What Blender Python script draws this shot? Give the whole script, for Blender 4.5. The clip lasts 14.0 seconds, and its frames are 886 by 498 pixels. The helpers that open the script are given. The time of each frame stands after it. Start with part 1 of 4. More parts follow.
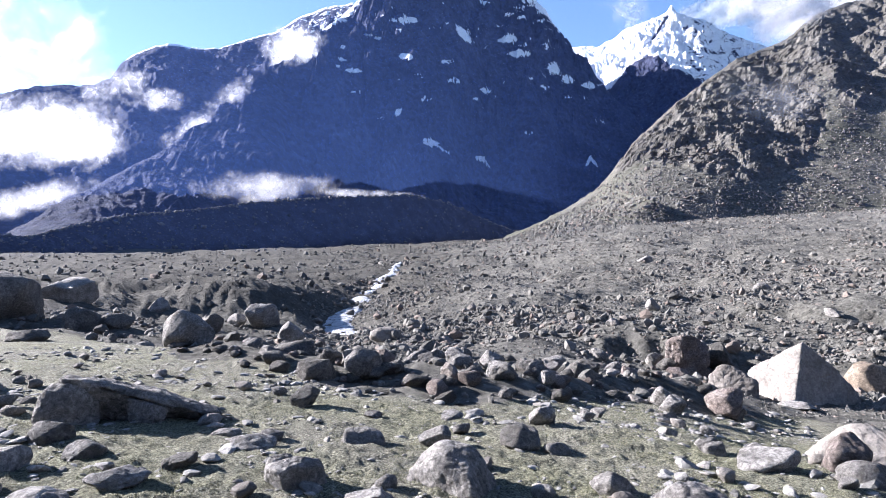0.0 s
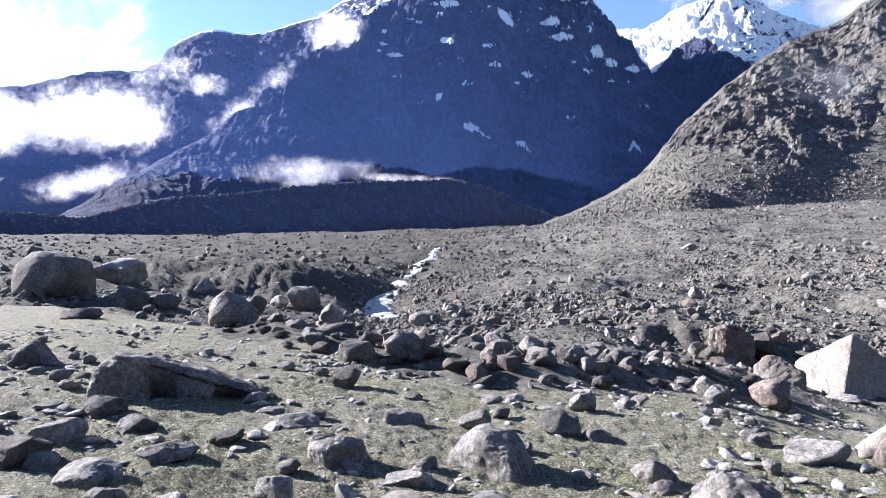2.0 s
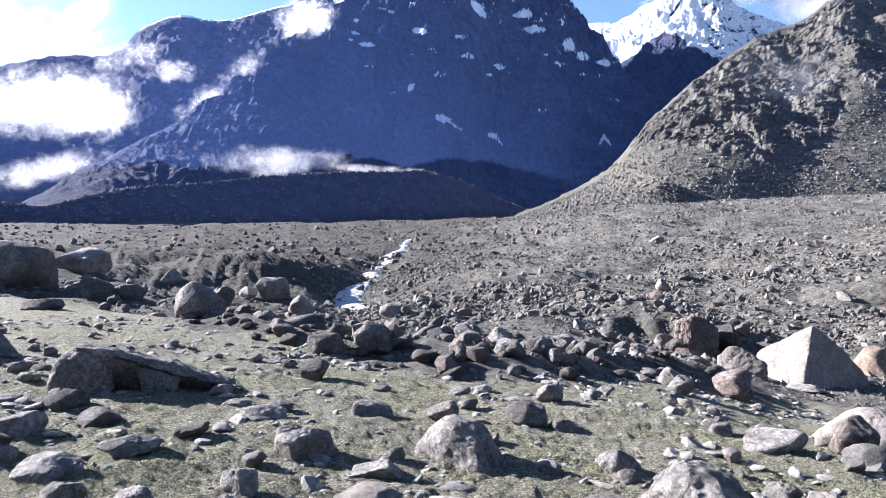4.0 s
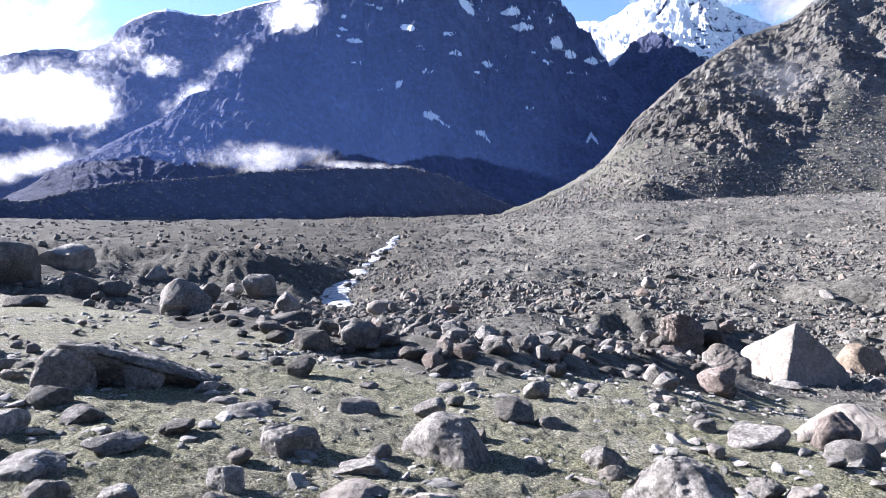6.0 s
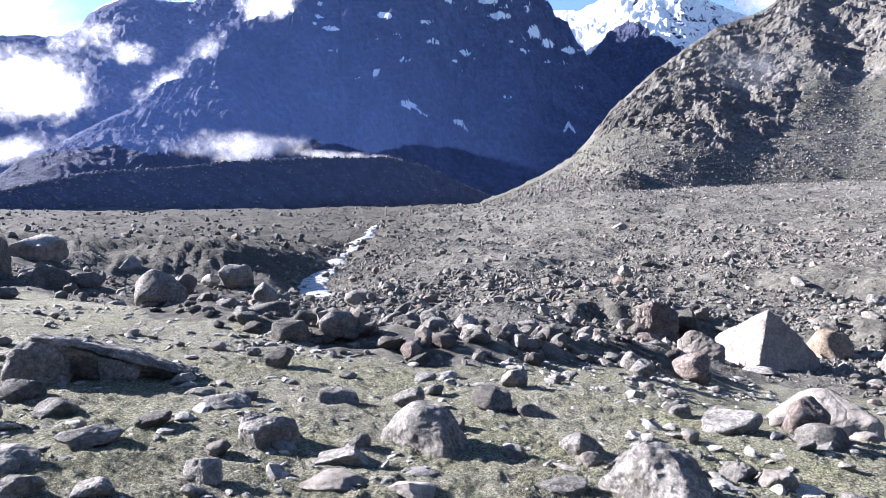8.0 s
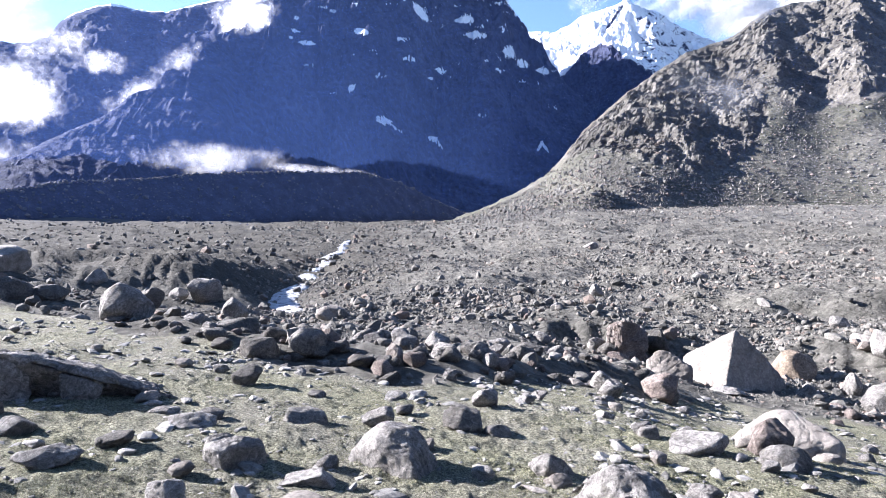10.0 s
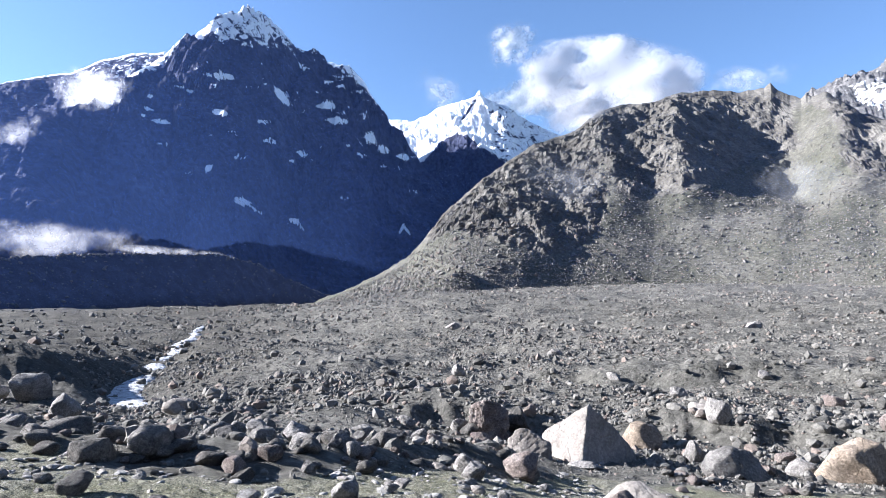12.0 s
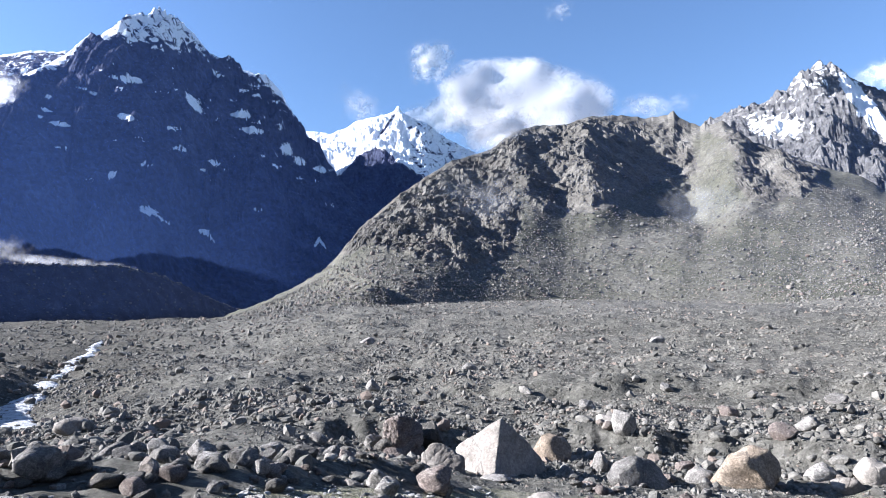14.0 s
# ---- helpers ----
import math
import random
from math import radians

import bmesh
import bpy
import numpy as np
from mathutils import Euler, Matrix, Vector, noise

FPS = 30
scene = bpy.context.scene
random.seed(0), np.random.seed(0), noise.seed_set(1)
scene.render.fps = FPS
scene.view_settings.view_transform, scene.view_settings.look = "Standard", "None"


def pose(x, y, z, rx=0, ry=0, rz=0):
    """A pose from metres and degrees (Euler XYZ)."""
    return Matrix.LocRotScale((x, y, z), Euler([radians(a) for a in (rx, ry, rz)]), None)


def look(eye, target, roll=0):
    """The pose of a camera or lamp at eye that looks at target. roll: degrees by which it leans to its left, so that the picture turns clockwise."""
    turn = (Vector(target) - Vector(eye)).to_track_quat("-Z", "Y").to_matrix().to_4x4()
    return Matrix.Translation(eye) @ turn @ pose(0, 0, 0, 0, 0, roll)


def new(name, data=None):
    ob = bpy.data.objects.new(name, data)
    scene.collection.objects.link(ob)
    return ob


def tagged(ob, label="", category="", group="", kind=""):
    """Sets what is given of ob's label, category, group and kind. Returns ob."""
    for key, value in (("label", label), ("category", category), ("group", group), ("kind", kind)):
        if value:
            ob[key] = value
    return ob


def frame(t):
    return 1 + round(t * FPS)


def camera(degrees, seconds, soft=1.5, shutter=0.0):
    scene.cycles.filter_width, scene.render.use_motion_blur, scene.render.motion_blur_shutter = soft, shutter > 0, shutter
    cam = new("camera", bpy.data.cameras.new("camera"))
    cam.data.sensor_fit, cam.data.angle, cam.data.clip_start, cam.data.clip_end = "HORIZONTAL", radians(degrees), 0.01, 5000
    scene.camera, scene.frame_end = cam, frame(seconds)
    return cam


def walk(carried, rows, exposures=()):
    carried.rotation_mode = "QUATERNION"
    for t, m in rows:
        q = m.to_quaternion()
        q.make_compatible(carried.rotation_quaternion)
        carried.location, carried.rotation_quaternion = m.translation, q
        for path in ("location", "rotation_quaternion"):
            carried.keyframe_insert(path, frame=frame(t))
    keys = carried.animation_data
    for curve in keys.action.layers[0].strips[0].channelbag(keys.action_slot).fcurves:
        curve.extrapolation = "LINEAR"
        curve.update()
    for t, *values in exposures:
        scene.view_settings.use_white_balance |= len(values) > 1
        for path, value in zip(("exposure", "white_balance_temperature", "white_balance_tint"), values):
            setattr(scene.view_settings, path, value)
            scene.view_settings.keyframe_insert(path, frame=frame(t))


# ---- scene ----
# A mountain valley in morning sun: a stony meadow, a torrent bed full of boulders, a debris slope,
# a craggy hill and snow-capped mountains behind.

# ---------------------------------------------------------------- camera
cam = camera(67.4, 14.0, 0.5)
EYE, TILT, LEAN = 1.6, 0.0, 0.7
# seconds, metres right, metres up, yaw, pitch, roll: hand-held, turning slowly on the spot
ROWS = [
    (0.0, 0.000, 0.000, 0.00, 0.00, 0.00),
    (0.5, -0.005, 0.000, 0.00, 0.45, 0.15),
    (1.0, -0.013, 0.000, 0.92, 0.14, -0.17),
    (1.5, -0.025, -0.005, 2.06, -0.42, -0.46),
    (2.0, -0.025, -0.008, 3.38, -1.30, -0.56),
    (2.5, -0.012, -0.004, 3.06, -1.46, -0.48),
    (3.0, -0.010, -0.007, 2.91, -1.11, -0.09),
    (3.5, -0.006, -0.009, 1.72, -1.49, -0.53),
    (4.0, -0.002, -0.005, 0.92, -2.00, -0.95),
    (4.2, -0.002, -0.005, 0.53, -2.05, -1.13),
    (6.3, -0.004, -0.006, -0.33, -2.31, -1.02),
    (6.5, -0.004, -0.006, -0.45, -2.56, -0.81),
    (7.0, 0.000, -0.006, -0.50, -2.64, -0.81),
    (7.5, -0.002, -0.006, -1.53, -3.02, -1.19),
    (7.7, -0.002, -0.006, -1.77, -3.10, -1.08),
    (9.8, 0.004, 0.020, -3.87, -2.50, -2.16),
    (10.0, 0.004, 0.022, -4.33, -1.63, -1.96),
    (10.5, 0.018, 0.038, -6.92, 0.41, -2.07),
    (11.0, 0.030, 0.046, -9.49, 2.86, -1.44),
    (11.5, 0.046, 0.054, -12.98, 4.48, -1.08),
    (12.0, 0.046, 0.042, -16.06, 5.70, -0.86),
    (12.5, 0.040, 0.030, -17.57, 6.83, -0.59),
    (13.0, 0.040, 0.025, -19.88, 6.91, -0.59),
    (13.5, 0.042, 0.026, -21.98, 6.82, -0.80),
    (14.0, 0.042, 0.022, -23.30, 7.09, -0.92),
]
walk(cam, [(t, pose(0, 0, EYE, TILT, LEAN, 0) @ pose(x, 0, z, 90 + pitch, roll, yaw))
           for t, x, z, yaw, pitch, roll in ROWS],
     exposures=((0.0, 2.24, 5940, 17.5), (4.0, 2.27, 5940, 17.5), (7.5, 2.38, 5940, 17.5), (10.0, 2.5, 5940, 17.5), (11.0, 2.33, 5920, 16), (12.5, 2.08, 5850, 13), (14.0, 2.04, 5850, 13)))

# ---------------------------------------------------------------- light
SUN_AZ, SUN_EL = -69.0, 23.5   # degrees to the right of +y, degrees above the horizon
world = bpy.data.worlds.new("sky")
scene.world = world
world.use_nodes = True
wn = world.node_tree.nodes
sky = wn.new("ShaderNodeTexSky")
sky.sky_type, sky.sun_disc = "NISHITA", False
sky.sun_elevation, sky.sun_rotation = radians(SUN_EL), radians(SUN_AZ)
sky.altitude, sky.air_density, sky.dust_density, sky.ozone_density = 2300, 1.2, 1.5, 3.0
wn["Background"].inputs["Strength"].default_value = 0.055
world.node_tree.links.new(sky.outputs[0], wn["Background"].inputs["Color"])

sun = new("sun", bpy.data.lights.new("sun", "SUN"))
sun.data.energy, sun.data.angle, sun.data.color = 5.0, radians(0.5), (1.0, 0.95, 0.89)
sa, se = radians(SUN_AZ), radians(SUN_EL)
sun.matrix_world = look((0, 0, 0), (-math.sin(sa) * math.cos(se), -math.cos(sa) * math.cos(se), -math.sin(se)))
sun.location = (-60, 20, 40)


# ---- terrain shape ----
PERM = np.random.RandomState(7).permutation(256).astype(np.int64)
PERM = np.concatenate([PERM, PERM, PERM])
GRAD = np.random.RandomState(8).normal(size=(256, 3))
GRAD /= np.linalg.norm(GRAD, axis=1)[:, None]


def grain(x, y, z=0.0):
    """Gradient noise of arrays of places, about -0.6 to 0.6."""
    x, y, z = np.broadcast_arrays(np.asarray(x, float), np.asarray(y, float), np.asarray(z, float))
    xi, yi, zi = np.floor(x).astype(np.int64), np.floor(y).astype(np.int64), np.floor(z).astype(np.int64)
    fx, fy, fz = x - xi, y - yi, z - zi
    u, v, w = (q * q * q * (q * (q * 6 - 15) + 10) for q in (fx, fy, fz))
    total = np.zeros_like(fx)
    for i in (0, 1):
        for j in (0, 1):
            for k in (0, 1):
                h = PERM[PERM[PERM[(xi + i) & 255] + ((yi + j) & 255)] + ((zi + k) & 255)]
                g = GRAD[h]
                dot = g[..., 0] * (fx - i) + g[..., 1] * (fy - j) + g[..., 2] * (fz - k)
                total += dot * (u if i else 1 - u) * (v if j else 1 - v) * (w if k else 1 - w)
    return total


def fractal(x, y, z=0.0, octaves=4, gain=0.5, ridged=False):
    total, amp = 0.0, 1.0
    for o in range(octaves):
        n = grain(np.asarray(x) * 2.03 ** o + 17.3 * o, np.asarray(y) * 2.03 ** o - 9.1 * o, np.asarray(z) * 2.03 ** o + 5.7 * o)
        total = total + amp * ((0.45 - 1.6 * np.abs(n)) if ridged else n)
        amp *= gain
    return total


def step(a, b, v):
    q = np.clip((np.asarray(v, float) - a) / (b - a), 0, 1)
    return q * q * (3 - 2 * q)


# Sections of the valley floor: heights at these distances, for rays fanning out from the viewpoint.
SECT_R = (0, 4, 7, 10, 14, 20, 30, 45, 60, 80, 120, 180, 300, 600, 1500, 4800)
SECTIONS = {
    -75: (0, .10, .15, .20, .20, .10, -.3, -.6, -.8, -1.0, -.9, -.2, 3, 8, 20, 60),
    -34: (0, -.01, -.02, -.03, -.1, -.35, -.55, -.75, -1.0, -1.1, -.9, -.3, 1.8, 6, 20, 60),
    -20: (0, -.08, -.13, -.19, -.32, -.95, -1.8, -2.9, -1.35, -1.0, -.9, -.3, 2.0, 6, 20, 60),
    -8: (0, -.13, -.22, -.36, -.75, -1.4, -2.35, -3.4, -3.3, -2.7, -1.8, -.6, 2.2, 5, 20, 60),
    4: (0, -.18, -.31, -.55, -1.05, -1.6, -2.25, -2.5, -2.4, -2.0, -.4, 2.6, 4.6, 6, 20, 60),
    16: (0, -.21, -.37, -.75, -1.35, -2.0, -2.45, -2.6, -2.2, -.8, 3.4, 6.6, 12.6, 14, 20, 60),
    28: (0, -.24, -.45, -1.1, -1.85, -2.3, -2.55, -2.4, -1.6, -.1, 3.4, 6.6, 12.6, 14, 20, 60),
    40: (0, -.25, -.5, -1.2, -2.0, -2.4, -2.5, -2.0, -1.0, .3, 3.4, 6.6, 12.6, 14, 20, 60),
    62: (0, -.24, -.5, -1.3, -2.1, -2.4, -2.3, -1.6, -.6, .8, 3.4, 6.6, 12.6, 14, 20, 60),
    110: (0, -.20, -.4, -.9, -1.5, -1.8, -1.8, -1.3, -.6, .8, 3.4, 6.6, 12.6, 14, 20, 60),
    180: (0, -.05, -.1, 0, .2, .4, .8, 1.5, 2, 3, 4.5, 6.5, 8, 10, 20, 60),
    285: (0, .10, .15, .20, .20, .10, -.3, -.6, -.8, -1.0, -.9, -.2, 3, 8, 20, 60),
}
SECT_AZ = np.array(sorted(SECTIONS), float)
SECT_Z = np.array([SECTIONS[int(a)] for a in SECT_AZ], float)
SECT_LOG = np.log(np.array(SECT_R, float) + 3.0)


def valley(x, y):
    """The smooth lie of the land."""
    r, az = np.hypot(x, y), np.degrees(np.arctan2(x, y))
    az = np.where(az < -75, az + 360, az)
    lr = np.log(r + 3.0)
    i = np.clip(np.searchsorted(SECT_AZ, az) - 1, 0, len(SECT_AZ) - 2)
    u = (az - SECT_AZ[i]) / (SECT_AZ[i + 1] - SECT_AZ[i])
    u = u * u * (3 - 2 * u) * 0.5 + u * 0.5
    j = np.clip(np.searchsorted(SECT_LOG, lr) - 1, 0, len(SECT_LOG) - 2)
    v = (lr - SECT_LOG[j]) / (SECT_LOG[j + 1] - SECT_LOG[j])
    v = v * v * (3 - 2 * v) * 0.35 + v * 0.65
    a = SECT_Z[i, j] * (1 - v) + SECT_Z[i, j + 1] * v
    b = SECT_Z[i + 1, j] * (1 - v) + SECT_Z[i + 1, j + 1] * v
    return a * (1 - u) + b * u


def meadow_edge(x):
    """How far ahead the grass reaches."""
    return np.interp(x, (-30, -12, -8.5, -6.6, -5.2, -3.6, -1.2, 0.7, 3.6, 6, 9, 14, 40), (20, 18, 16.4, 14.6, 12.9, 11.0, 9.2, 9.0, 11.6, 12.8, 12.6, 11.5, 10))


def turf_amount(x, y):
    """1 on the meadow, 0 on bare debris; the edge runs from far on one side to near on the other."""
    edge = y - meadow_edge(x) + 1.8 * fractal(np.asarray(x) * 0.35, np.asarray(y) * 0.35, 3.0, 3)
    return 1 - step(-0.9, 0.9, edge)


def stream_line(y):
    """Where the torrent runs: metres to the right, as a function of metres ahead."""
    return np.interp(y, (0, 30, 44, 52, 62, 87, 117, 150), (6, -1.5, -7.0, -8.7, -9.0, -9.3, -8.4, -9.5)) + 0.45 * np.sin(y * 0.3)


def ground_z(x, y):
    x, y = np.asarray(x, float), np.asarray(y, float)
    r = np.hypot(x, y)
    z = valley(x, y)
    turf = turf_amount(x, y)
    away = step(6, 30, r)
    near = step(0.5, 3, r) * (1 - step(18, 30, r))
    z = z + turf * near * (0.07 * fractal(x * 0.8, y * 0.8, 1.0, 3) + 0.035 * fractal(x * 6.5, y * 6.5, 7.0, 3, 0.65))
    az = np.degrees(np.arctan2(x, y))
    # the torrent's own way down is swept nearly flat
    swept = np.exp(-((az + 9.0) / 3.6) ** 2) * step(14, 24, r) * (1 - step(55, 80, r))
    z = z - 0.22 * swept
    rough = (1 - turf) * (1 - 0.85 * swept)
    z = z + rough * (0.18 + 0.8 * away) * fractal(x * 0.14, y * 0.14, 2.0, 5, 0.55)
    z = z + rough * 0.10 * fractal(x * 0.9, y * 0.9, 4.0, 3, 0.6)
    # the levee of boulders along the meadow's edge
    over = y - meadow_edge(x) - 1.1 - 0.8 * fractal(x * 0.5, y * 0.3, 6.0, 3)
    z = z + 0.24 * np.exp(-(over / 0.75) ** 2) * step(-5.5, -3.5, x) * (1 - step(4, 7, x))
    # hummocks and short gullies of the debris slope
    z = z + rough * away * step(-2, 8, az) * 0.55 * np.clip(fractal(x * 0.075 + 0.4 * y * 0.075, y * 0.12, 9.0, 4, 0.55, ridged=True), -0.2, 1.0)
    # the bank at the foot of the debris slope
    foot = r - 23.2 - 2.2 * fractal(az * 0.16, r * 0.08, 3.0, 3)
    z = z + 0.75 * (step(-0.5, 0.6, foot) - step(-9, 9, foot)) * step(9, 15, az) * (1 - step(58, 70, az))
    bench = r - 41 - 6.0 * fractal(az * 0.09, r * 0.03, 4.0, 3)
    z = z + 0.8 * (step(-0.8, 0.9, bench) - step(-13, 13, bench)) * step(18, 30, az) * (1 - step(66, 80, az))
    z = z + step(90, 220, r) * 3.0 * fractal(x * 0.018, y * 0.018, 5.0, 4)
    # the torrent's channel, with a steep cut bank on its far side
    d = x - stream_line(y)
    cut = np.exp(-(d / 3.2) ** 2) * step(36, 50, y) * (1 - step(95, 140, y))
    z = z - 1.1 * cut
    z = z + 0.8 * np.exp(-((d + 7.0) / 4.5) ** 2) * step(46, 54, y) * (1 - step(64, 84, y))
    # rills down the cut bank of the terrace
    bank = step(-36, -31, az) * (1 - step(-13, -9.5, az)) * step(43, 50, r) * (1 - step(60, 72, r))
    z = z + bank * (0.40 * fractal(az * 0.75 - r * 0.16 + 1.5 * grain(r * 0.1, az * 0.2, 1.0), r * 0.05, 6.0, 4, 0.6, ridged=True))
    return z
# ---- end of terrain shape ----


def mesh_of(name, verts, faces, material=None, smooth=True, attributes=None):
    """A mesh from arrays of corners and of faces (all triangles or all quads)."""
    verts, faces = np.asarray(verts, np.float32), np.asarray(faces, np.int32)
    me = bpy.data.meshes.new(name)
    me.vertices.add(len(verts))
    me.vertices.foreach_set("co", verts.ravel())
    n = faces.shape[1]
    me.loops.add(faces.size)
    me.loops.foreach_set("vertex_index", faces.ravel())
    me.polygons.add(len(faces))
    me.polygons.foreach_set("loop_start", np.arange(0, faces.size, n, dtype=np.int32))
    me.polygons.foreach_set("use_smooth", np.full(len(faces), smooth))
    for key, values in (attributes or {}).items():
        me.attributes.new(key, "FLOAT", "POINT").data.foreach_set("value", np.asarray(values, np.float32).ravel())
    me.update(calc_edges=True)
    me.validate()
    if material:
        me.materials.append(material)
    return me


def lattice(rows, cols, closed=False):
    """Quads of a grid of rows x cols corners."""
    i, j = np.meshgrid(np.arange(rows - 1), np.arange(cols if closed else cols - 1), indexing="ij")
    k = (j + 1) % cols
    return np.stack([i * cols + j, i * cols + k, (i + 1) * cols + k, (i + 1) * cols + j], -1).reshape(-1, 4)


# ---------------------------------------------------------------- materials
class Nodes:
    """A short hand for node materials."""

    def __init__(self, name):
        self.mat = bpy.data.materials.new(name)
        self.mat.use_nodes = True
        self.tree = self.mat.node_tree
        self.bsdf = self.tree.nodes["Principled BSDF"]
        self.out = self.tree.nodes["Material Output"]
        self.place = self.node("ShaderNodeTexCoord").outputs["Object"]

    def node(self, kind, **inputs):
        n = self.tree.nodes.new(kind)
        for key, value in inputs.items():
            self.put(n.inputs[key.replace("_", " ")], value)
        return n

    def put(self, socket, value):
        if isinstance(value, bpy.types.NodeSocket):
            self.tree.links.new(value, socket)
        else:
            socket.default_value = value

    def noise(self, scale, detail=4.0, rough=0.55, place=None, distortion=0.0):
        return self.node("ShaderNodeTexNoise", Vector=place or self.place, Scale=scale, Detail=detail, Roughness=rough,
                         Distortion=distortion).outputs["Fac"]

    def ramp(self, value, *stops):
        n = self.node("ShaderNodeValToRGB", Fac=value)
        el = n.color_ramp.elements
        while len(el) < len(stops):
            el.new(0.5)
        for e, (at, c) in zip(el, stops):
            e.position = at
            e.color = (*c, 1) if isinstance(c, tuple) else (c, c, c, 1)
        return n.outputs["Color"]

    def mix(self, fac, a, b, blend="MIX"):
        n = self.tree.nodes.new("ShaderNodeMix")
        n.data_type, n.blend_type = "RGBA", blend
        self.put(n.inputs[0], fac)
        for socket, value in ((n.inputs[6], a), (n.inputs[7], b)):
            self.put(socket, (*value, 1) if isinstance(value, tuple) and len(value) == 3 else value)
        return n.outputs[2]

    def math(self, op, a, b=0.0, c=0.0):
        n = self.tree.nodes.new("ShaderNodeMath")
        n.operation = op
        for socket, value in zip(n.inputs, (a, b, c)):
            self.put(socket, value)
        return n.outputs[0]

    def attribute(self, name):
        n = self.tree.nodes.new("ShaderNodeAttribute")
        n.attribute_name = name
        return n.outputs["Fac"]

    def bump(self, height, strength=0.5, distance=0.02, below=None):
        n = self.node("ShaderNodeBump", Height=height, Strength=strength, Distance=distance)
        if below:
            self.put(n.inputs["Normal"], below)
        return n.outputs["Normal"]

    def finish(self, colour, roughness=0.9, normal=None, specular=0.25):
        self.put(self.bsdf.inputs["Base Color"], colour)
        self.put(self.bsdf.inputs["Roughness"], roughness)
        self.bsdf.inputs["Specular IOR Level"].default_value = specular
        if normal:
            self.put(self.bsdf.inputs["Normal"], normal)
        return self.mat


def ground_material():
    m = Nodes("ground")
    turf = m.attribute("turf")
    fine = m.noise(42, 6, 0.8)
    mid = m.noise(5.5, 6, 0.65)
    wide = m.noise(0.5, 4, 0.6)
    # short grass over dark soil, with dry straw tufts
    grass = m.ramp(mid, (0.30, (0.069, 0.065, 0.059)), (0.44, (0.140, 0.133, 0.104)), (0.58, (0.190, 0.182, 0.142)), (0.75, (0.270, 0.257, 0.220)))
    green = m.ramp(wide, (0.40, (0.172, 0.166, 0.128)), (0.60, (0.165, 0.170, 0.088)))
    grass = m.mix(0.4, grass, green)
    grass = m.mix(1.0, grass, m.ramp(fine, (0.37, 0.2), (0.49, 0.9), (0.61, 2.1)), "MULTIPLY")
    # gravel and sand with stones of many sizes
    stones = m.node("ShaderNodeTexVoronoi", Vector=m.place, Scale=1.5, Randomness=1.0)
    small = m.node("ShaderNodeTexVoronoi", Vector=m.place, Scale=4.5, Randomness=1.0)
    shade = [(0.1, (0.062, 0.060, 0.053)), (0.45, (0.105, 0.101, 0.088)), (0.72, (0.132, 0.126, 0.110)), (0.92, (0.180, 0.170, 0.150))]
    grey = m.mix(0.5, m.ramp(m.node("ShaderNodeSeparateColor", Color=stones.outputs["Color"]).outputs[0], *shade),
                 m.ramp(m.node("ShaderNodeSeparateColor", Color=small.outputs["Color"]).outputs[0], *shade))
    patch = m.ramp(m.noise(0.045, 6, 0.6), (0.36, (0.078, 0.075, 0.060)), (0.52, (0.106, 0.101, 0.085)), (0.68, (0.136, 0.127, 0.110)))
    grey = m.mix(0.35, grey, patch)
    # the far terrace is brown earth with thin turf; nearer, this tone also paints the boulder belt's shade
    earth_shade = m.ramp(m.noise(0.12, 7, 0.65), (0.35, (0.030, 0.028, 0.023)), (0.5, (0.047, 0.044, 0.036)), (0.66, (0.072, 0.067, 0.054)))
    grey = m.mix(m.math("MULTIPLY", m.attribute("soil_shade"), 0.85), grey, earth_shade)
    grey = m.mix(0.8, grey, m.ramp(m.noise(0.9, 8, 0.75), (0.3, 0.65), (0.5, 1.0), (0.7, 1.35)), "MULTIPLY")
    grey = m.mix(0.85, grey, m.ramp(m.noise(4.5, 9, 0.8), (0.37, 0.55), (0.5, 1.0), (0.62, 1.6)), "MULTIPLY")
    edge = m.math("ADD", turf, m.math("MULTIPLY", m.math("SUBTRACT", m.noise(3.0, 5, 0.7), 0.5), 1.2))
    fac = m.ramp(edge, (0.42, 0.0), (0.62, 1.0))
    colour = m.mix(fac, grey, grass)
    def domes(cells, share):
        dome = m.ramp(cells.outputs["Distance"], (0.0, 1.0), (0.25, 0.8), (0.42, 0.0))
        some = m.ramp(m.node("ShaderNodeSeparateColor", Color=cells.outputs["Color"]).outputs[1], (share, 0.0), (share + 0.15, 1.0))
        return m.math("MULTIPLY", dome, some)

    bare = m.math("SUBTRACT", 1.0, fac)
    n1 = m.bump(m.math("MULTIPLY", domes(stones, 0.45), bare), 1.0, 0.22)
    n1 = m.bump(m.math("MULTIPLY", domes(small, 0.3), bare), 1.0, 0.09, n1)
    n1 = m.bump(m.noise(1.6, 6, 0.7), 0.6, 0.18, n1)
    n2 = m.bump(m.noise(38, 6, 0.8), 1.0, 0.05, n1)
    return m.finish(colour, 0.95, n2, 0.15)


def boulder_material(name, dark, mid, pale, tint_patch, scale=1.0, speckle=0.72, pits=0.14):
    m = Nodes(name)
    info = m.node("ShaderNodeObjectInfo").outputs["Random"]
    shift = m.node("ShaderNodeVectorMath", )
    shift.operation = "ADD"
    m.put(shift.inputs[0], m.place)
    comb = m.node("ShaderNodeCombineXYZ", X=m.math("MULTIPLY", info, 31.0), Y=m.math("MULTIPLY", info, 17.0), Z=0.0)
    m.put(shift.inputs[1], comb.outputs[0])
    p = shift.outputs[0]
    base = m.ramp(m.noise(2.2 * scale, 7, 0.65, p, 0.4), (0.3, dark), (0.5, mid), (0.68, pale))
